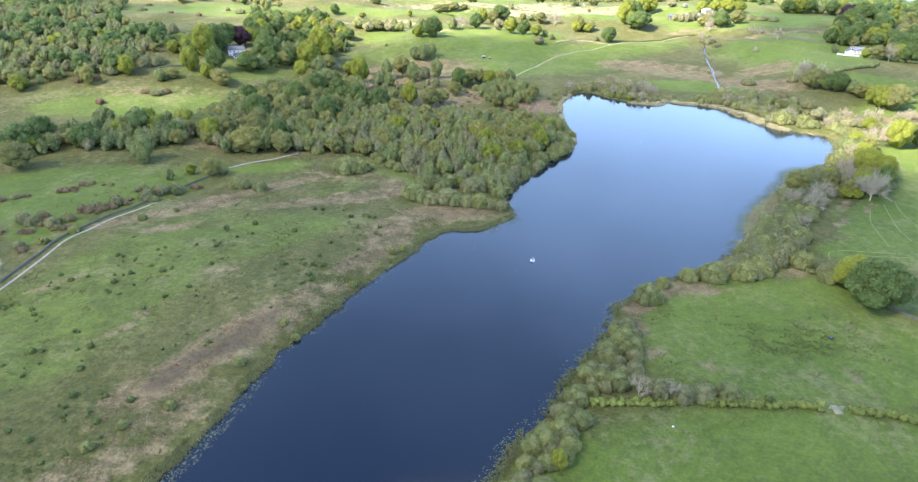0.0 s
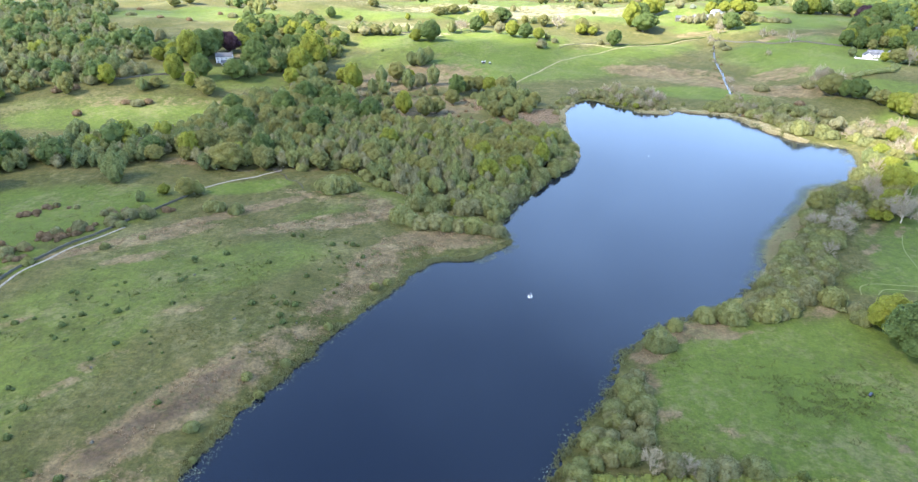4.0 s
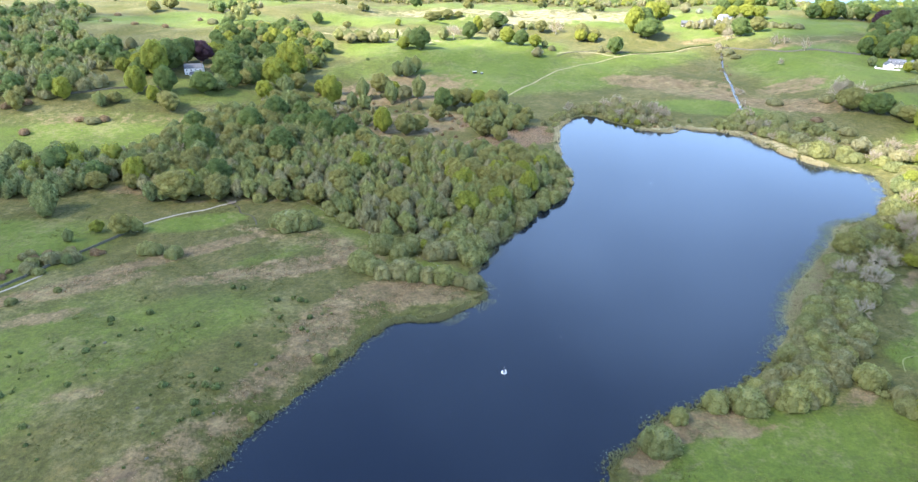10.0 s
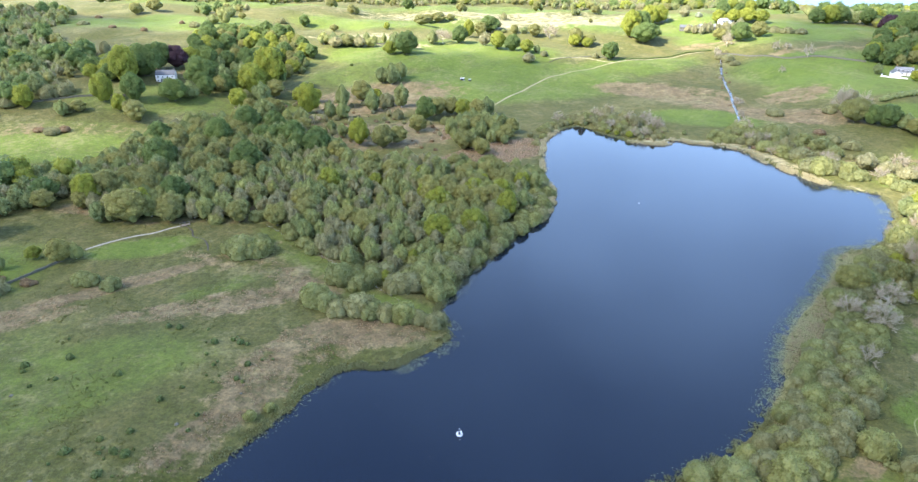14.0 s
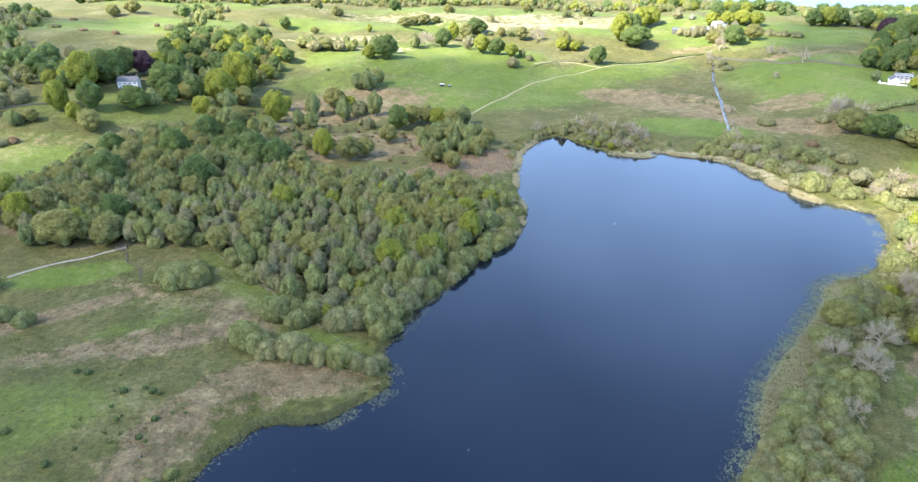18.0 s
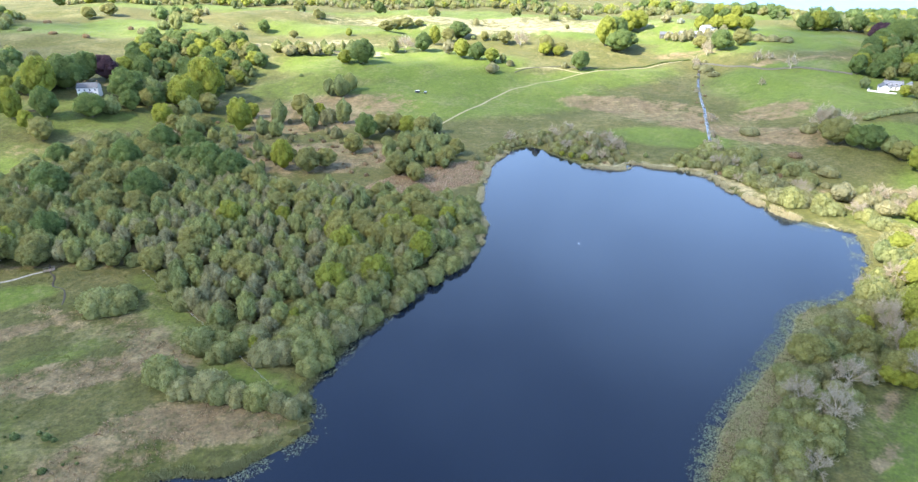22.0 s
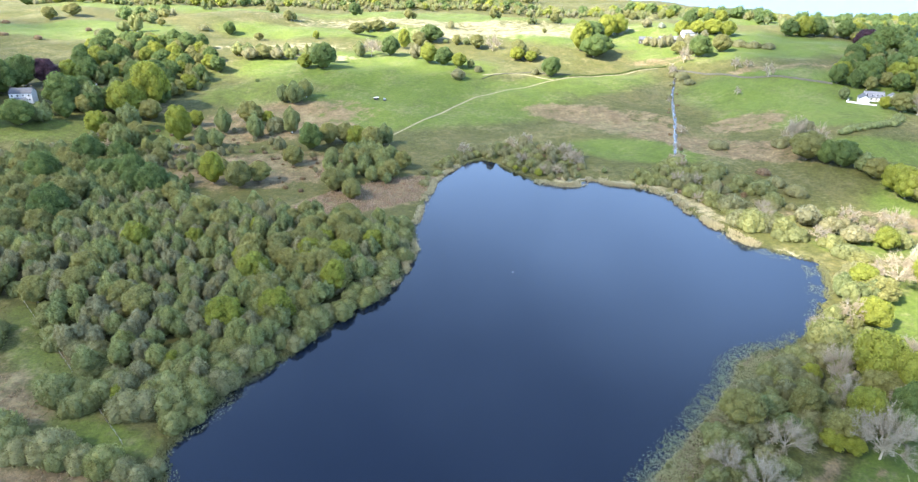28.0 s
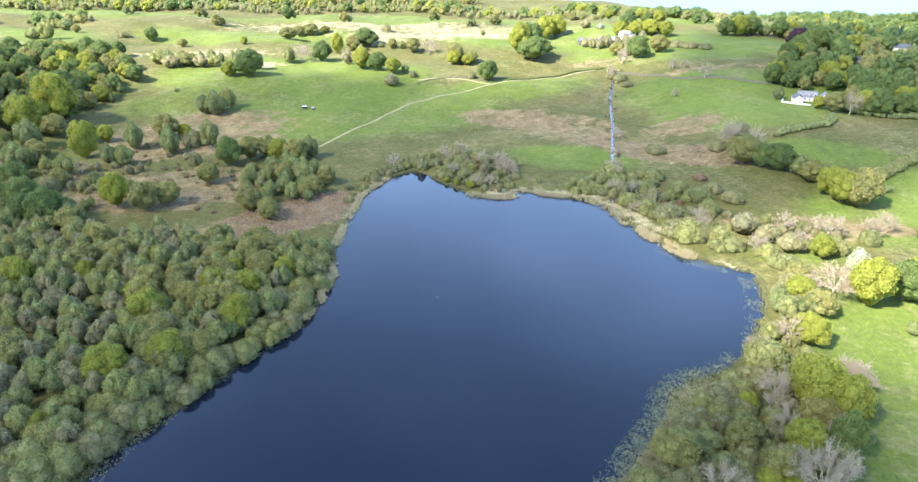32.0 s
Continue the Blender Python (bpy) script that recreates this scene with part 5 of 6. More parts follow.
for x, y, k, s in [(-120, 920, "olive", 0.9), (10, 960, "olive", 0.9), (150, 940, "birch", 0.8), (180, 960, "olive", 0.9), (-60, 1000, "sycamore", 0.9), (110, 1010, "olive", 1.0), (-230, 960, "alder", 0.9), (-160, 990, "olive", 0.9),
                   (330, 940, "sycamore", 0.9), (360, 930, "oak", 0.9), (345, 925, "sycamore", 0.8), (270, 960, "olive", 0.8), (255, 975, "olive", 0.9), (300, 985, "grey_willow", 1.4), (280, 1000, "grey_willow", 1.4)]:
    plant(k, x, y, s * 1.2)
    plant("alder" if k == "birch" else "birch", x + 7 * s, y + 3, s)

for x, y in [(266, 806), (274, 808), (284, 810), (292, 812), (262, 818), (270, 814), (300, 815), (310, 822), (288, 800), (256, 824)]:
    plant("pale_birch", x, y, 1.2)

# ---- hedges ----
def hedge(points, width, tall, seed, label, kind="hedge", size=0.22):
    rng = np.random.default_rng(seed)
    line = spline(points, False, max(4, int(np.linalg.norm(np.diff(np.array(points, float), axis=0), axis=1).max() / 1.4)))
    s = Soup()
    for x, y in line:
        for j in range(2):
            px, py = x + rng.uniform(-0.4, 0.4) * width, y + rng.uniform(-0.4, 0.4) * width
            h = tall * rng.uniform(0.7, 1.15)
            bough(s, rng, (px, py, gz(px, py) + h * 0.45), (width * 0.55, width * 0.55, h * 0.55), 1, 26, size)
    return tagged(new("hedge", s.mesh("hedge", [LEAF[kind]])), label, "hedge", "field hedges")


hedge([(36, 141), (51, 141), (66, 141.5), (80, 141), (98, 139.5)], 2.3, 2.0, 1, "clipped yellow-green field hedge above the lake")
hedge([(107, 138.5), (123, 135), (150, 129)], 2.1, 1.8, 2, "low green field hedge beside a gateway")
hedge([(309, 545), (326, 550), (345, 558), (356, 572)], 4, 3.2, 3, "overgrown dark hedge between two pastures", "alder", 0.4)
hedge([(337, 492), (349, 499), (368, 510), (390, 520)], 5, 4.0, 4, "tall overgrown hedge along the pasture", "willow", 0.4)
hedge([(299, 500), (318, 484), (333, 478)], 4, 3.0, 5, "thick hedge of alder below the pasture", "alder", 0.4)
hedge([(372, 588), (392, 575), (420, 566)], 4, 3.5, 6, "dark hedge along the wood's edge", "alder", 0.4)
hedge([(133, 219), (141, 212), (144, 206)], 1.8, 1.4, 7, "low straggling hedge along the field edge", "willow", 0.3)
hedge([(255, 741), (230, 738), (200, 727), (170, 712)], 1.4, 1.2, 8, "low dark hedge beside the footpath", "scrub", 0.3)


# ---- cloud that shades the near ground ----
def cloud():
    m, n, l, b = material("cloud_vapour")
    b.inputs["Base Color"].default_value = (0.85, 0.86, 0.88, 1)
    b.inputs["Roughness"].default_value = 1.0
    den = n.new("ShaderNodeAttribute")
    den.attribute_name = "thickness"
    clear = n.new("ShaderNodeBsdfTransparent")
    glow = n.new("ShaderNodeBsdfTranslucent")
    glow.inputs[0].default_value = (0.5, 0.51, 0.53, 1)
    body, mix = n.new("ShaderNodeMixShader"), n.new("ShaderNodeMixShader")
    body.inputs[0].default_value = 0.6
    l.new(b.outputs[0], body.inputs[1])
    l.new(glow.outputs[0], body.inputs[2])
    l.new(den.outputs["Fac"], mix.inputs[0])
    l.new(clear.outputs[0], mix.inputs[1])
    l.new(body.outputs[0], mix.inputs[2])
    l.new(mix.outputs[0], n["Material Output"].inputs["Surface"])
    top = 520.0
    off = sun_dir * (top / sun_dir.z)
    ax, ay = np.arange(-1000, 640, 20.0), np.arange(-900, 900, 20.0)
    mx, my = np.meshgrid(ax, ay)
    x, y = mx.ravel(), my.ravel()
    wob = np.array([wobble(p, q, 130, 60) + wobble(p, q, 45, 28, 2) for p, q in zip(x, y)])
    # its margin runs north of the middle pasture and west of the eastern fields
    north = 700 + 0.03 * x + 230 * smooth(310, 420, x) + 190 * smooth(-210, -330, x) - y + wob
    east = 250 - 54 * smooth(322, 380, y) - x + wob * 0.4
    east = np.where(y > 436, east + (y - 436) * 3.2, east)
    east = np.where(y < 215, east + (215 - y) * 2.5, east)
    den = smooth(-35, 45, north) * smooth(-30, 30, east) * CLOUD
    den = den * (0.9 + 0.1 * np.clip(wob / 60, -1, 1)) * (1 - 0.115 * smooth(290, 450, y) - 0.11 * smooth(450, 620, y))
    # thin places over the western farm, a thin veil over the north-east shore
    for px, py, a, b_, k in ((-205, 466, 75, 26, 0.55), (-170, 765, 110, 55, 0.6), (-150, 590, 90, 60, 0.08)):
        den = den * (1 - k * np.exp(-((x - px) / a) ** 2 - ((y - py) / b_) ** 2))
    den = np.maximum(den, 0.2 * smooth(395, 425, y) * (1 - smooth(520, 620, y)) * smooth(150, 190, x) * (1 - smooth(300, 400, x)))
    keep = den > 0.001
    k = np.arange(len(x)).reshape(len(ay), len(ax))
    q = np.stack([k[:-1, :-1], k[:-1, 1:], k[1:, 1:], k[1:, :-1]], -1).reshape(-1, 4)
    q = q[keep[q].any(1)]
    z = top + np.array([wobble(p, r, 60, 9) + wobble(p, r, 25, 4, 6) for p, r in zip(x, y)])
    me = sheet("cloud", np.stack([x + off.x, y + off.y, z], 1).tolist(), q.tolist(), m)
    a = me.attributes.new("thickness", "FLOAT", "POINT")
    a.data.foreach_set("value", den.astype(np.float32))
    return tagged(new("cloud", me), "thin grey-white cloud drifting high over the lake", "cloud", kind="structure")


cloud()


# ---- reeds, sedge, lily pads, tussocks ----
TANG = np.roll(SHORE, -1, 0) - np.roll(SHORE, 1, 0)
TANG /= np.linalg.norm(TANG, axis=1)[:, None]
mid_lake = SHORE + np.stack([-TANG[:, 1], TANG[:, 0]], 1) * 0.6
OUT = np.stack([-TANG[:, 1], TANG[:, 0]], 1) * np.where(inside(SHORE, mid_lake[:, 0], mid_lake[:, 1]), -1, 1)[:, None]


def along(a, b_, n, low, high, seed, clump=0.0):
    """Spots beside the shore from near point a to near point b_, low to high metres outward from the water's edge."""
    rng = np.random.default_rng(seed)
    i = int(np.argmin(((SHORE - a) ** 2).sum(1)))
    j = int(np.argmin(((SHORE - b_) ** 2).sum(1)))
    if j < i:
        i, j = j, i
    k = rng.integers(i, j + 1, n)
    p = SHORE[k] + OUT[k] * rng.uniform(low, high, (n, 1)) + TANG[k] * rng.uniform(-2.6, 2.6, (n, 1)) + rng.uniform(-0.8, 0.8, (n, 2))
    if clump:
        keep = np.array([noise.noise((x / 6, y / 6, seed + 0.37)) + 0.5 * noise.noise((x / 1.7, y / 1.7, seed + 0.71)) for x, y in p]) > -clump
        p = p[keep]
    return p


def blades(name, pts, tall, width, mat, label, category, seed, count=4, lean=0.35):
    """Tufts of standing blades, a few leaning triangles each."""
    rng = np.random.default_rng(seed)
    n = len(pts)
    z = np.maximum(height(pts[:, 0], pts[:, 1]), -0.15)
    v = []
    for _ in range(count):
        a = rng.uniform(0, 6.283, n)
        foot = np.stack([pts[:, 0] + rng.uniform(-1, 1, n) * width * 1.6, pts[:, 1] + rng.uniform(-1, 1, n) * width * 1.6, z - 0.05], 1)
        side = np.stack([np.cos(a), np.sin(a), np.zeros(n)], 1) * (width * rng.uniform(0.5, 1.0, n))[:, None]
        h = tall * rng.uniform(0.55, 1.15, n)
        tip = foot + np.stack([rng.uniform(-lean, lean, n) * h, rng.uniform(-lean, lean, n) * h, h], 1)
        v.append(np.stack([foot - side, foot + side, tip], 1).reshape(-1, 3))
    v = np.concatenate(v)
    me = sheet(name, v.tolist(), np.arange(len(v)).reshape(-1, 3).tolist(), mat, False)
    return tagged(new(name, me), label, category, kind="stuff")


def join(*parts):
    return np.concatenate(parts)


reeds_e = join(along((113, 238), (190, 338), 26000, -1.5, 9, 1, 0.6), along((196, 345), (214, 362), 300, -1, 2, 2, 0.1))
blades("reed_bed", reeds_e, 0.5, 0.06, LEAF["reed_bed"], "pale green and straw reed bed standing in the shallows", "reeds", 3, 4, 0.8)
blades("brown_reeds", along((113, 238), (190, 338), 9000, 0.5, 9, 16, 0.05)[:4500], 0.6, 0.05, LEAF["moor"], "fine brown dead reed stems among the green", "reeds", 17)
blades("dead_reeds", join(along((193, 470), (214, 421), 2600, -2, 3.5, 5, 0.2), along((129, 491), (192, 478), 2200, -2, 3, 6, 0.1),
                         along((70, 430), (88, 515), 1500, -1.5, 1.5, 7, 0.2), along((60, 366), (71, 420), 900, -1, 2, 8, 0.1)),
       1.6, 0.14, LEAF["reed"], "straw-coloured dead reeds along the water's edge", "reeds", 9)
blades("shore_sedge", join(along((-100, 60), (24, 276), 6500, -0.3, 2.8, 10, 0.3), along((24, 276), (99, 526), 4500, -1.0, 2.0, 11, 0.2), along((99, 526), (232, 400), 3000, -1, 2, 12, 0.2),
                          along((0, 100), (113, 238), 4500, -1.5, 1.5, 13, 0.2), along((181, 336), (232, 400), 1500, -1, 2, 14, 0.2)),
       0.8, 0.16, LEAF["sedge"], "green sedge fringe on the lake bank", "sedge", 15)


rng = np.random.default_rng(61)
rush = np.stack([105 + rng.normal(size=2600) * 13, 171 + rng.normal(size=2600) * 6], 1)
rush = rush[np.array([noise.noise((x / 4, y / 3, 1.3)) for x, y in rush]) > -0.05]
blades("rushes", rush, 0.35, 0.13, LEAF["rush"], "dark olive tufts of rushes in the pasture", "rushes", 62)


def pads(name, pts, seed, label):
    rng = np.random.default_rng(seed)
    s = Soup()
    pts = pts[from_shore(pts[:, 0], pts[:, 1]) < -0.1]
    ang = np.arange(7) * 2 * math.pi / 7.6
    for x, y in pts:
        r = rng.uniform(0.08, 0.19)
        t = rng.uniform(0, 6.283)
        rim = np.stack([x + np.cos(ang + t) * r, y + np.sin(ang + t) * r, 0.015 + rng.uniform(0, 0.05, 7)], 1)
        s.add(np.concatenate([[(x, y, 0.012)], rim]), [(0, k + 1, k + 2) for k in range(6)])
    return tagged(new(name, s.mesh(name, [LEAF["lily"]])), label, "lily pads", kind="stuff")


pads("lily_pads", join(along((113, 238), (203, 347), 5200, -3.6, -0.3, 20, 0.35), along((113, 238), (203, 347), 1300, -5.5, -2.5, 21, 0.0), along((150, 298), (190, 338), 1500, -6, -2, 31, 0.1), along((8, 257), (30, 318), 1700, -4.5, 0, 22, 0.2), along((30, 318), (72, 400), 700, -2, 0, 23, 0.1),
                       along((208, 429), (226, 378), 1500, -7, -0.5, 24, 0.1), along((-80, 95), (-60, 150), 700, -4, -0.5, 25, 0.0), along((-60, 150), (-11, 251), 500, -2.5, -0.3, 26, 0.0),
                       along((0, 100), (40, 165), 450, -4, -0.5, 27, 0.1), along((40, 165), (113, 238), 600, -3.5, -0.5, 28, 0.1), along((226, 378), (203, 347), 350, -4, -0.5, 29, 0.1)),
     30, "floating lily pads in the shallows")


def tussocks():
    rng = np.random.default_rng(77)
    n = 60000
    p = np.stack([rng.uniform(-190, 160, n), rng.uniform(95, 380, n)], 1)
    rough = patch_values("bracken", p[:, 0], p[:, 1]) - 0.6 * patch_values("lush", p[:, 0], p[:, 1])
    d = from_shore(p[:, 0], p[:, 1])
    lumps = np.array([noise.noise((x / 14, y / 14, 3.3)) + 0.5 * noise.noise((x / 4, y / 4, 1.1)) for x, y in p])
    keep = (d > 1.5) & ~inside(WOOD, p[:, 0], p[:, 1])
    brown = keep & (rough > 0.45) & (lumps > -0.1)
    green = keep & (rough <= 0.45) & (lumps + rng.uniform(-0.15, 0.15, n) > 0.22) & (patch_values("lush", p[:, 0], p[:, 1]) < 0.95)
    blades("bracken_litter", p[brown][:9000], 0.4, 0.22, LEAF["bracken"], "collapsed dead bracken and moor grass", "bracken", 78, 4, 0.9)
    blades("grass_tussocks", p[green][:11000], 0.38, 0.2, LEAF["grass"], "tussocks of rough grass and rushes", "grass", 79, 4, 0.7)
    q = np.stack([rng.uniform(10, 80, 9000), rng.uniform(425, 515, 9000)], 1)
    q = q[(patch_values("bracken", q[:, 0], q[:, 1]) > 0.6) & (from_shore(q[:, 0], q[:, 1]) > 1)]
    blades("moor_grass", q[:6000], 0.7, 0.2, LEAF["moor"], "pinkish brown dead moor grass beside the lake", "grass", 80, 4, 0.5)
    r = np.stack([rng.uniform(85, 132, 2500), rng.uniform(152, 190, 2500)], 1)
    r = r[[noise.noise((x / 6, y / 3, 8.0)) > 0.26 for x, y in r]]
    blades("rush_clumps", r, 0.38, 0.16, LEAF["rush"], "dark rushes in a damp hollow of the pasture", "rushes", 81, 4, 0.4)


tussocks()


# ---- built things ----
def box(bm, size, at=(0, 0, 0), bevel=0.0, turn=0.0):
    m = Matrix.Translation(at) @ Matrix.Rotation(turn, 4, "Z") @ Matrix.Diagonal((*size, 1))
    made = bmesh.ops.create_cube(bm, size=1, matrix=m)["verts"]
    if bevel:
        bmesh.ops.bevel(bm, geom=list({e for v in made for e in v.link_edges}), offset=bevel, segments=1, affect="EDGES")


def rod(bm, r0, r1, depth, at, sides=12, turn=None):
    m = Matrix.Translation(at) @ (turn or Matrix.Identity(4))
    bmesh.ops.create_cone(bm, cap_ends=True, segments=sides, radius1=r0, radius2=r1, depth=depth, matrix=m)


def piece(name, bm, mat, parent, label=""):
    me = bpy.data.meshes.new(name)
    bm.to_mesh(me)
    bm.free()
    me.materials.append(mat)
    return part(name, me, parent, label)


def solid(name, mat, parent, *shapes, label=""):
    bm = bmesh.new()
    for fn, *args in shapes:
        fn(bm, *args)
    return piece(name, bm, mat, parent, label)


def stand(name, x, y, turn, label, category, z=None, group=""):
    root = tagged(new(name), label, category, group)
    root.matrix_basis = pose(x, y, gz(x, y) if z is None else z, 0, 0, turn)
    return root


# the white raft and its marker floats
raft = stand("monitoring_buoy", 28.2, 228.3, 20, "round white monitoring raft anchored on the lake", "buoy", 0.0)
raft.scale = (0.85, 0.85, 0.85)
solid("hull", WHITE, raft, (rod, 0.95, 1.0, 0.5, (0, 0, 0.1), 20))
solid("deck", METAL, raft, (rod, 0.85, 0.85, 0.06, (0, 0, 0.38), 20))
for sx in (-1, 1):
    solid("panel", WHITE, raft, (box, (0.08, 0.9, 0.75), (sx * 0.62, 0, 0.8), 0.02), label="upright white side panel")
solid("sensor_box", DARK, raft, (box, (0.5, 0.45, 0.5), (0, 0, 0.66), 0.03))
solid("mast", METAL, raft, (rod, 0.035, 0.025, 1.4, (0, 0.1, 1.5), 8))
solid("sensor_head", WHITE, raft, (rod, 0.12, 0.08, 0.16, (0, 0.1, 2.25), 10))
for x, y, r in [(5, 239, 0.1), (47.5, 247.4, 0.1), (21, 220.2, 0.09), (12.2, 210, 0.09), (111, 390, 0.18), (28.4, 226.4, 0.1)]:
    f = stand("marker_float", x, y, 0, "small white marker float on the open water", "float", 0.0, "marker floats")
    bm = bmesh.new()
    bmesh.ops.create_uvsphere(bm, u_segments=10, v_segments=8, radius=r, matrix=Matrix.Translation((0, 0, r * 0.45)))
    piece("ball", bm, WHITE, f)
    solid("ring", DARK, f, (rod, 0.05, 0.03, 0.1, (0, 0, r * 1.45), 8))


def roof_prism(bm, w, d, z, rise, over=0.3, thick=0.18):
    """A gabled roof of two thick slopes along x."""
    for s in (-1, 1):
        run = d / 2 + over
        a, b_ = Vector((0, 0, z + rise)), Vector((0, s * run, z - over * rise / (d / 2)))
        ends = []
        for x in (-w / 2 - over, w / 2 + over):
            for p in (a, b_):
                ends.append((x, p.y, p.z))
        v = [bm.verts.new(p) for p in ends] + [bm.verts.new((p[0], p[1], p[2] + thick)) for p in ends]
        for q in ((0, 1, 3, 2), (4, 6, 7, 5), (0, 4, 5, 1), (2, 3, 7, 6), (1, 5, 7, 3), (0, 2, 6, 4)):
            bm.faces.new([v[i] for i in q])


def gable_walls(bm, w, d, h, rise):
    pts = [(-d / 2, -1.5), (d / 2, -1.5), (d / 2, h), (0, h + rise), (-d / 2, h)]
    a = [bm.verts.new((-w / 2, y, z)) for y, z in pts]
    b_ = [bm.verts.new((w / 2, y, z)) for y, z in pts]
    bm.faces.new(a[::-1])
    bm.faces.new(b_)
    for i in range(5):
        j = (i + 1) % 5
        bm.faces.new((a[i], a[j], b_[j], b_[i]))


def house(x, y, turn, w, d, h, rise, label, wall=None, roof=None, storeys=2, chimneys=1, name="house", category="house", windows=True):
    root = stand(name, x, y, turn, label, category)
    solid("wall", wall or RENDER, root, (gable_walls, w, d, h, rise))
    solid("roof", roof or SLATE, root, (roof_prism, w, d, h, rise))
    for c in range(chimneys):
        ch = solid("chimney", STONE, root, (box, (0.9, 0.7, 1.6), ((c * 2 - 1) * (w / 2 - 0.6) if chimneys > 1 else w / 2 - 0.6, 0, h + rise + 0.3), 0.03))
        solid("pot", ORANGE, ch, (rod, 0.13, 0.1, 0.4, ((c * 2 - 1) * (w / 2 - 0.6) if chimneys > 1 else w / 2 - 0.6, 0, h + rise + 1.3), 8))
    if windows:
        cols = max(2, int(w / 3))
        for s in (-1, 1):
            for r in range(storeys):
                for k in range(cols):
                    px = (k + 0.5) / cols * w - w / 2
                    pz = 1.4 + r * 2.6
                    if s < 0 and r == 0 and k == cols // 2:
                        solid("door", TIMBER, root, (box, (1.0, 0.12, 2.1), (px, s * (d / 2 + 0.03), 1.05), 0.02))
                        continue
                    win = solid("window", WHITE, root, (box, (1.15, 0.10, 1.3), (px, s * (d / 2 + 0.03), pz), 0.02))
                    solid("pane", GLASS, win, (box, (0.95, 0.04, 1.1), (px, s * (d / 2 + 0.085), pz)))
    return root


house(-194, 569, 12, 13, 8, 5.4, 2.6, "white rendered two-storey farmhouse with a slate roof", chimneys=2)
house(-191, 561, 12, 6, 4.5, 2.6, 1.6, "low white lean-to in front of the farmhouse", storeys=1, chimneys=0, name="outbuilding", category="outbuilding")
house(-174, 606, 25, 12, 6, 3.2, 2.0, "long slate-roofed barn beside the farmhouse", STONE, PALE_ROOF, 1, 0, "barn", "barn")
house(-150, 618, 10, 9, 6, 3.4, 2.0, "small white cottage among tall trees", chimneys=1, storeys=1, name="cottage", category="cottage")
house(364, 618, -20, 12, 8, 2.7, 3.0, "white house with steep grey roofs beside the wood", RENDER, PALE_ROOF, 2, 2)
house(355, 613, 70, 9, 6, 3.2, 2.2, "white wing with a grey roof beside the house", RENDER, SLATE, 1, 0, "house_wing", "house")
house(373, 612, 60, 8, 6, 3.2, 2.4, "low white annexe with a pale roof", RENDER, PALE_ROOF, 1, 0, "annexe", "house")
house(278, 826, 5, 20, 9, 4.5, 2.6, "long grey stone farm building behind trees", STONE, PALE_ROOF, 1, 1, "farm_building", "barn")
house(299, 835, 15, 14, 8, 4.2, 2.4, "pale farmhouse with a grey roof behind trees", RENDER, PALE_ROOF, 2, 1, "farmhouse")
house(258, 838, -10, 12, 7, 3.8, 2.2, "small grey barn in the farmyard", STONE, SLATE, 1, 0, "barn", "barn")
house(506, 738, -15, 13, 8, 4.0, 2.4, "grey-roofed white cottage in a clearing", RENDER, SLATE, 1, 1, "cottage", "cottage")
house(448, 699, 10, 6, 4.5, 2.6, 1.5, "small timber shed at the wood's edge", TIMBER, SLATE, 1, 0, "shed", "shed", False)

# terrace wall of the eastern house
terrace = stand("terrace_wall", 351, 607, -35, "low white terrace wall in front of the house", "wall")
solid("wall", RENDER, terrace, (box, (18, 0.5, 1.4), (0, 0, 0.3), 0.05), (box, (0.5, 8, 1.4), (-8.75, 4.2, 0.3), 0.05))

# livestock trailer on the hill pasture
trailer = stand("livestock_trailer", 20, 641, 8, "dark livestock trailer with a white roof in the pasture", "trailer")
trailer.scale = (0.8, 0.8, 0.8)
solid("body", DARK, trailer, (box, (4.2, 2.1, 1.7), (0, 0, 1.45), 0.12))
solid("roof", WHITE, trailer, (box, (4.3, 2.2, 0.12), (0, 0, 2.35), 0.04))
solid("drawbar", METAL, trailer, (box, (1.6, 0.12, 0.12), (2.8, 0, 0.55)))
solid("ramp", METAL, trailer, (box, (0.08, 1.9, 1.6), (-2.16, 0, 1.4), 0.02))
for sx in (-0.5, 0.5):
    for sy in (-1, 1):
        wheel = solid("wheel", DARK, trailer, (rod, 0.36, 0.36, 0.22, (sx, sy * 0.95, 0.36), 14, Matrix.Rotation(radians(90), 4, "X")))
        solid("rim", METAL, wheel, (rod, 0.2, 0.2, 0.24, (sx, sy * 0.96, 0.36), 10, Matrix.Rotation(radians(90), 4, "X")))
feeder = stand("hay_feeder", 26, 641.5, 0, "dark round hay feeder near the trailer", "feeder")
solid("ring", DARK, feeder, (rod, 1.1, 1.1, 0.7, (0, 0, 0.35), 16))
for k in range(10):
    a = k * 0.6283
    solid("bar", METAL, feeder, (rod, 0.03, 0.03, 0.7, (math.cos(a) * 1.05, math.sin(a) * 1.05, 1.0), 6))
solid("top_ring", METAL, feeder, (rod, 1.1, 1.1, 0.06, (0, 0, 1.36), 16))

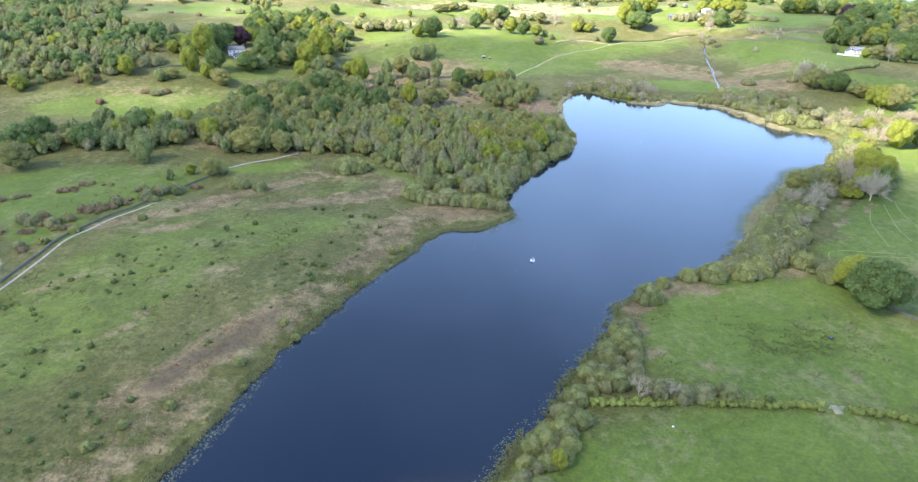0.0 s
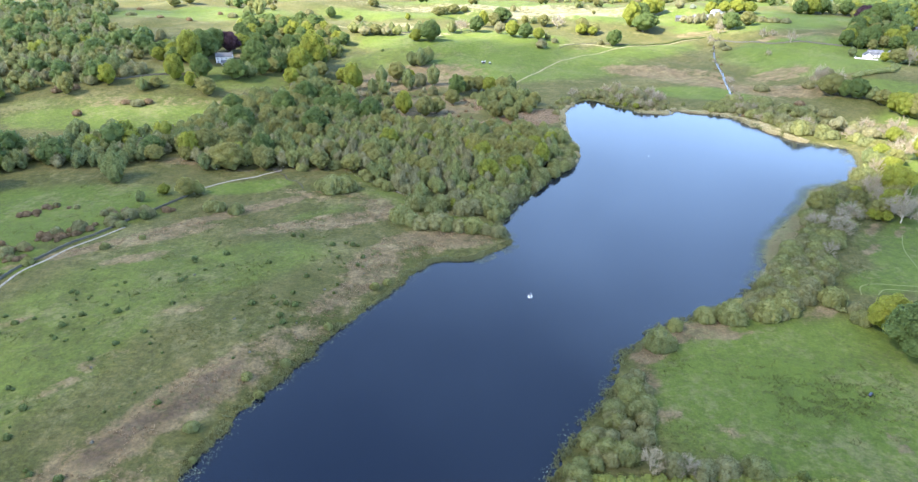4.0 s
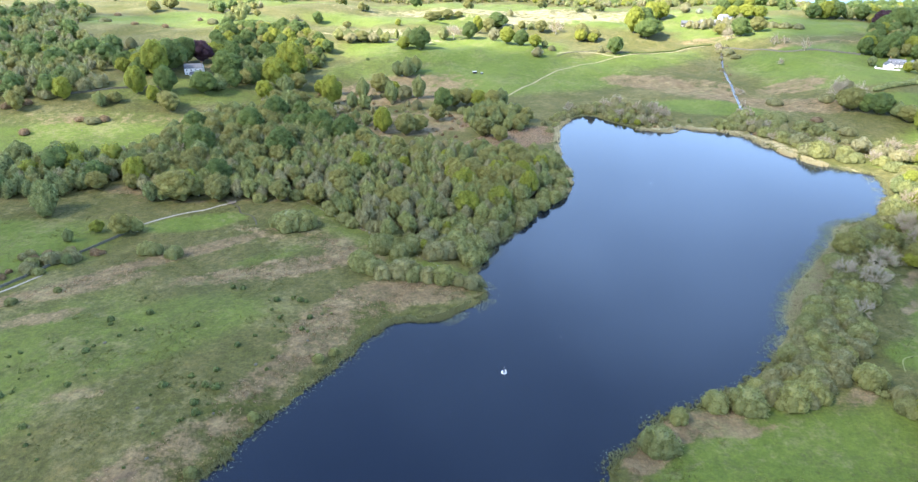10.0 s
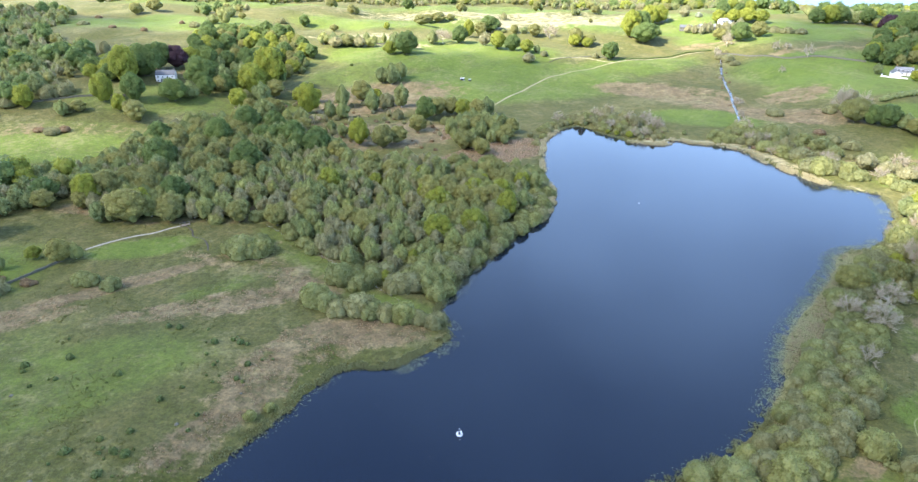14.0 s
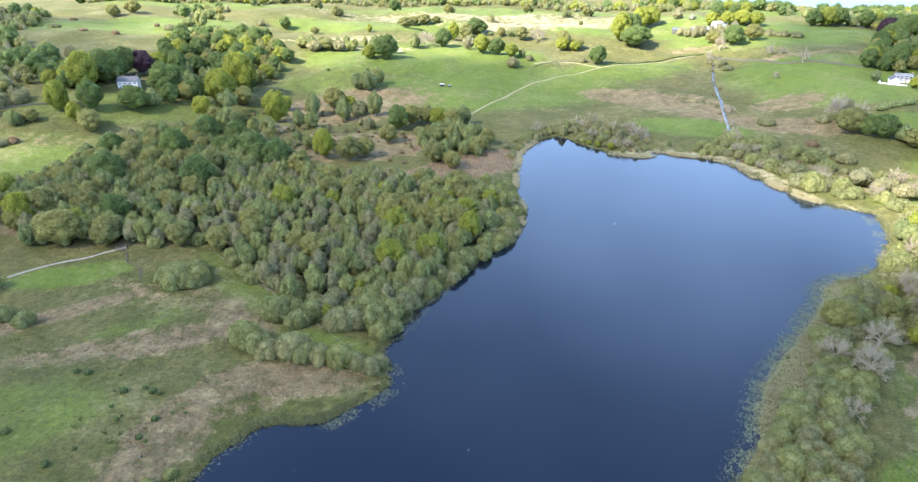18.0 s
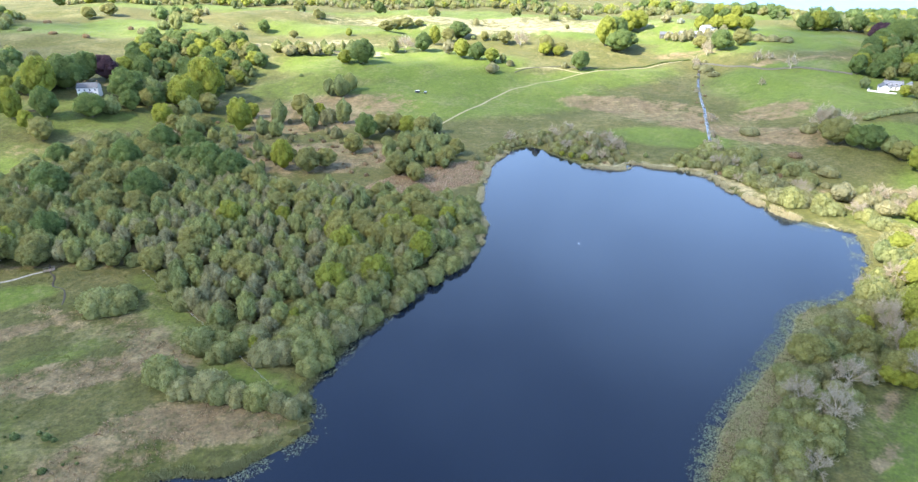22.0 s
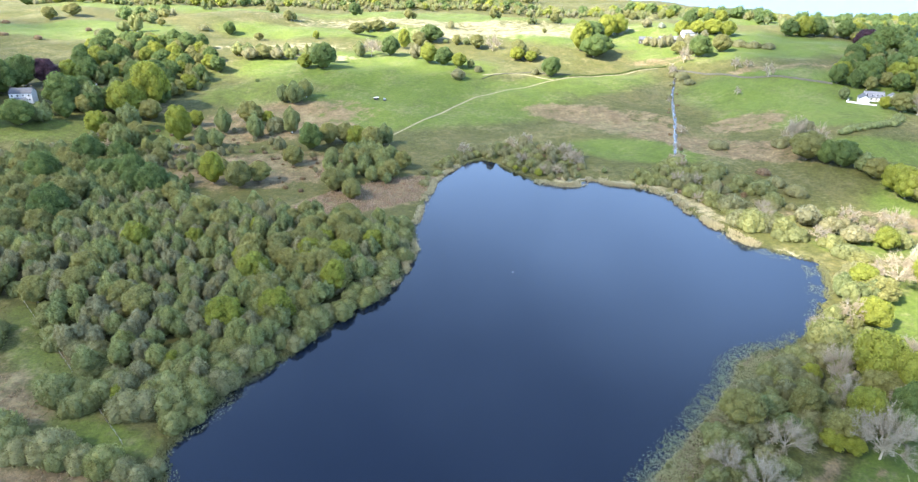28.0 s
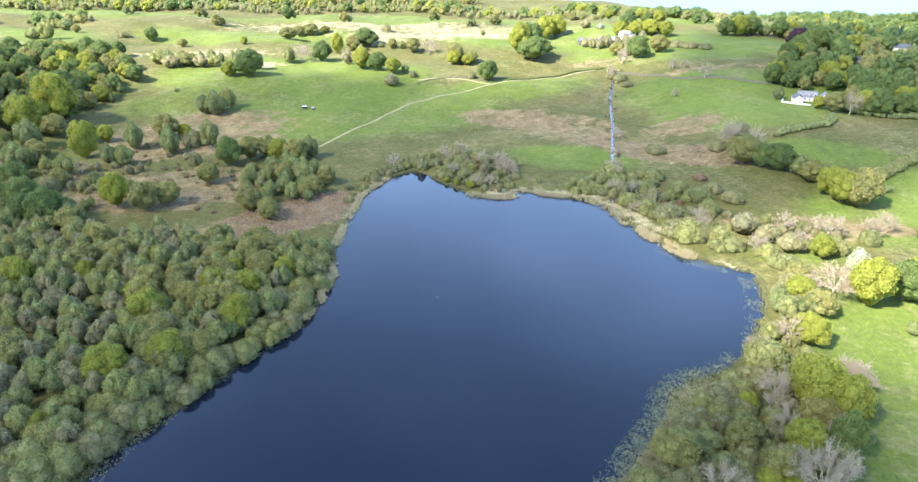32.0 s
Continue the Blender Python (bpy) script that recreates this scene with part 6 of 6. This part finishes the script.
# things in the near eastern pastures
sack = stand("feed_sack", 56, 132, 30, "white sack lying on the mown grass", "sack")
solid("bag", WHITE, sack, (box, (0.6, 0.35, 0.22), (0, 0, 0.11), 0.08))
trough = stand("water_trough", 119, 174, 40, "dark rectangular water trough in the pasture", "trough")
solid("tub", DARK, trough, (box, (1.8, 0.8, 0.6), (0, 0, 0.3), 0.06))
solid("water_surface", GLASS, trough, (box, (1.55, 0.58, 0.02), (0, 0, 0.605)))


def gate(x, y, turn, width=3.4):
    g = stand("field_gate", x, y, turn, "grey five-barred field gate in the hedge gap", "gate")
    for s in (-1, 1):
        solid("post", TIMBER, g, (box, (0.18, 0.18, 1.5), (s * width / 2, 0, 0.7), 0.02))
    for k in range(5):
        solid("bar", TIMBER, g, (box, (width - 0.2, 0.05, 0.07), (0, 0, 0.3 + k * 0.22)))
    solid("brace", TIMBER, g, (box, (0.07, 0.04, 1.0), (0, 0, 0.75)))
    return g


gate(102.5, 139.2, -6)
ribbon("bare_gateway", [(102.6, 137.2), (102.6, 139.2), (102.6, 141)], 1.8, DIRT, "trodden bare earth in the gateway", "path", 0.06, 0.5)


def stone_wall(points, tall, seed, label):
    """A dry-stone wall of uneven courses with upright cope stones."""
    rng = random.Random(seed)
    line = spline(points, False, 6)
    seg = np.linalg.norm(np.diff(line, axis=0), axis=1)
    run = np.concatenate([[0], np.cumsum(seg)])
    s = Soup()
    cube = np.array([(x, y, z) for x in (-0.5, 0.5) for y in (-0.5, 0.5) for z in (-0.5, 0.5)])
    faces = [(0, 1, 3, 2), (4, 6, 7, 5), (0, 4, 5, 1), (2, 3, 7, 6), (1, 5, 7, 3)]
    at = 0.0
    while at < run[-1]:
        x, y = np.interp(at, run, line[:, 0]), np.interp(at, run, line[:, 1])
        k = min(len(seg) - 1, int(np.searchsorted(run, at)))
        t = line[min(k + 1, len(line) - 1)] - line[max(k - 1, 0)]
        a = math.atan2(t[1], t[0])
        c, w = math.cos(a), math.sin(a)
        z = gz(x, y)
        for lev in range(3):
            size = np.array([1.0, 0.6 - 0.1 * lev + rng.uniform(-0.06, 0.06), tall / 3 + 0.04])
            off = np.array([rng.uniform(-0.15, 0.15), rng.uniform(-0.05, 0.05), tall / 3 * (lev + 0.5) + (rng.uniform(-0.12, 0.12) if lev == 2 else 0)])
            v = cube * size * rng.uniform(0.9, 1.1) + off
            s.add(np.stack([x + v[:, 0] * c - v[:, 1] * w, y + v[:, 0] * w + v[:, 1] * c, z + v[:, 2]], 1), faces)
        at += 0.95
    return tagged(new("dry_stone_wall", s.mesh("dry_stone_wall", [STONE])), label, "wall", "dry stone walls")


stone_wall([(-169, 180), (-168.5, 203), (-167.5, 224), (-167.5, 242), (-163, 254), (-159, 267), (-151, 279), (-141, 301), (-131, 320)], 0.9, 1, "mossy grey dry-stone wall beside the footpath")
stone_wall([(259, 731), (283, 706), (305, 678), (322, 664), (350, 648)], 1.3, 2, "grey dry-stone wall across the eastern pasture")
stone_wall([(-262, 512), (-240, 522), (-224, 527), (-205, 532)], 1.2, 3, "grey dry-stone wall above the western meadow")
stone_wall([(98, 700), (112, 712), (140, 720), (170, 716)], 0.5, 4, "broken dry-stone wall on the hill pasture")
stone_wall([(145, 203), (150, 190), (158, 178), (170, 164)], 1.1, 5, "dry-stone wall under the field trees")
stone_wall([(-40, 756), (-90, 752), (-116, 745)], 1.2, 6, "dry-stone wall at the edge of the wood")

# footbridge and ditch at the wood's edge
bridge = stand("footbridge", -96, 355, 35, "small dark wooden footbridge over a ditch", "bridge")
for k in range(12):
    solid("plank", BARK, bridge, (box, (0.28, 1.8, 0.07), (k * 0.32 - 1.76, 0, 0.3), 0.01))
for s in (-1, 1):
    solid("rail", BARK, bridge, (box, (4.0, 0.09, 0.09), (0, s * 0.9, 1.25)))
    for k in (-1.8, 0, 1.8):
        solid("post", BARK, bridge, (box, (0.1, 0.1, 1.3), (k, s * 0.9, 0.62)))
ribbon("ditch", [(-99, 360), (-95, 354), (-91, 350), (-88, 344), (-83, 342), (-79, 336), (-77, 331)], 0.6, PEAT, "narrow dark ditch beside the path", "ditch", 0.05, 0.6)

# fence across the wet meadow
fence = stand("wire_fence", -58, 355, 0, "thin wire fence on wooden posts across the wet meadow", "fence", 0.0)
fa, fb = np.array([-60.0, 356.0]), np.array([8.0, 290.5])
for k in range(25):
    p = fa + (fb - fa) * k / 24 - np.array([-58, 355])
    z = gz(p[0] - 58, p[1] + 355)
    solid("post", TIMBER, fence, (box, (0.13, 0.13, 1.25), (p[0], p[1], z + 0.5)))
    if k:
        c, t = (p + q0) / 2, math.atan2(p[1] - q0[1], p[0] - q0[0])
        for h in (0.55, 1.05):
            solid("wire", METAL, fence, (box, (float(np.linalg.norm(p - q0)), 0.02, 0.025), (c[0], c[1], (z + z0) / 2 + h), 0, t))
    q0, z0 = p, z

# landing stage at the inlet
stage = stand("landing_stage", 154, 496.5, 12, "low pale wooden landing stage on the far shore", "jetty", 0.0)
for k in range(14):
    solid("plank", TIMBER, stage, (box, (0.5, 1.6, 0.08), (k * 0.55 - 3.6, 0, 0.5), 0.01))
for k in (-3.4, 0, 3.4):
    for s in (-0.7, 0.7):
        solid("post", TIMBER, stage, (rod, 0.08, 0.08, 1.6, (k, s, 0.1), 8))

# boulders
rng = random.Random(14)
for x, y, r in [(-60, 188, 0.4), (-45, 226, 0.5), (-88, 150, 0.4), (-33, 240, 0.4), (-50, 205, 0.35), (-120, 160, 0.4), (-95, 236, 0.5), (-70, 205, 0.45), (-104, 180, 0.4), (225, 409, 0.9), (222, 411, 0.7), (218, 414, 0.6), (229, 408, 0.6),
                (226, 590, 0.7), (232, 615, 0.8), (235, 628, 0.7), (240, 650, 0.8), (243, 668, 0.7), (250, 695, 0.8), (228, 602, 0.6), (246, 682, 0.7), (237, 640, 0.6), (-240, 455, 0.4), (-225, 460, 0.4), (-260, 448, 0.4), (-210, 452, 0.4)]:
    rock = stand("boulder", x, y, rng.uniform(0, 360), "pale grey boulder lying on the bank", "rock", None, "boulders")
    v, f = ICO[2]
    s = Soup()
    k = np.array([noise.noise(Vector(p) * 1.4 + Vector((x, y, 0))) for p in v])
    s.add(v * np.array([1.2, 0.9, 0.7]) * r * (1 + 0.45 * k[:, None]) + np.array([0, 0, r * 0.25]), f)
    part("stone", s.mesh("stone", [STONE]), rock)
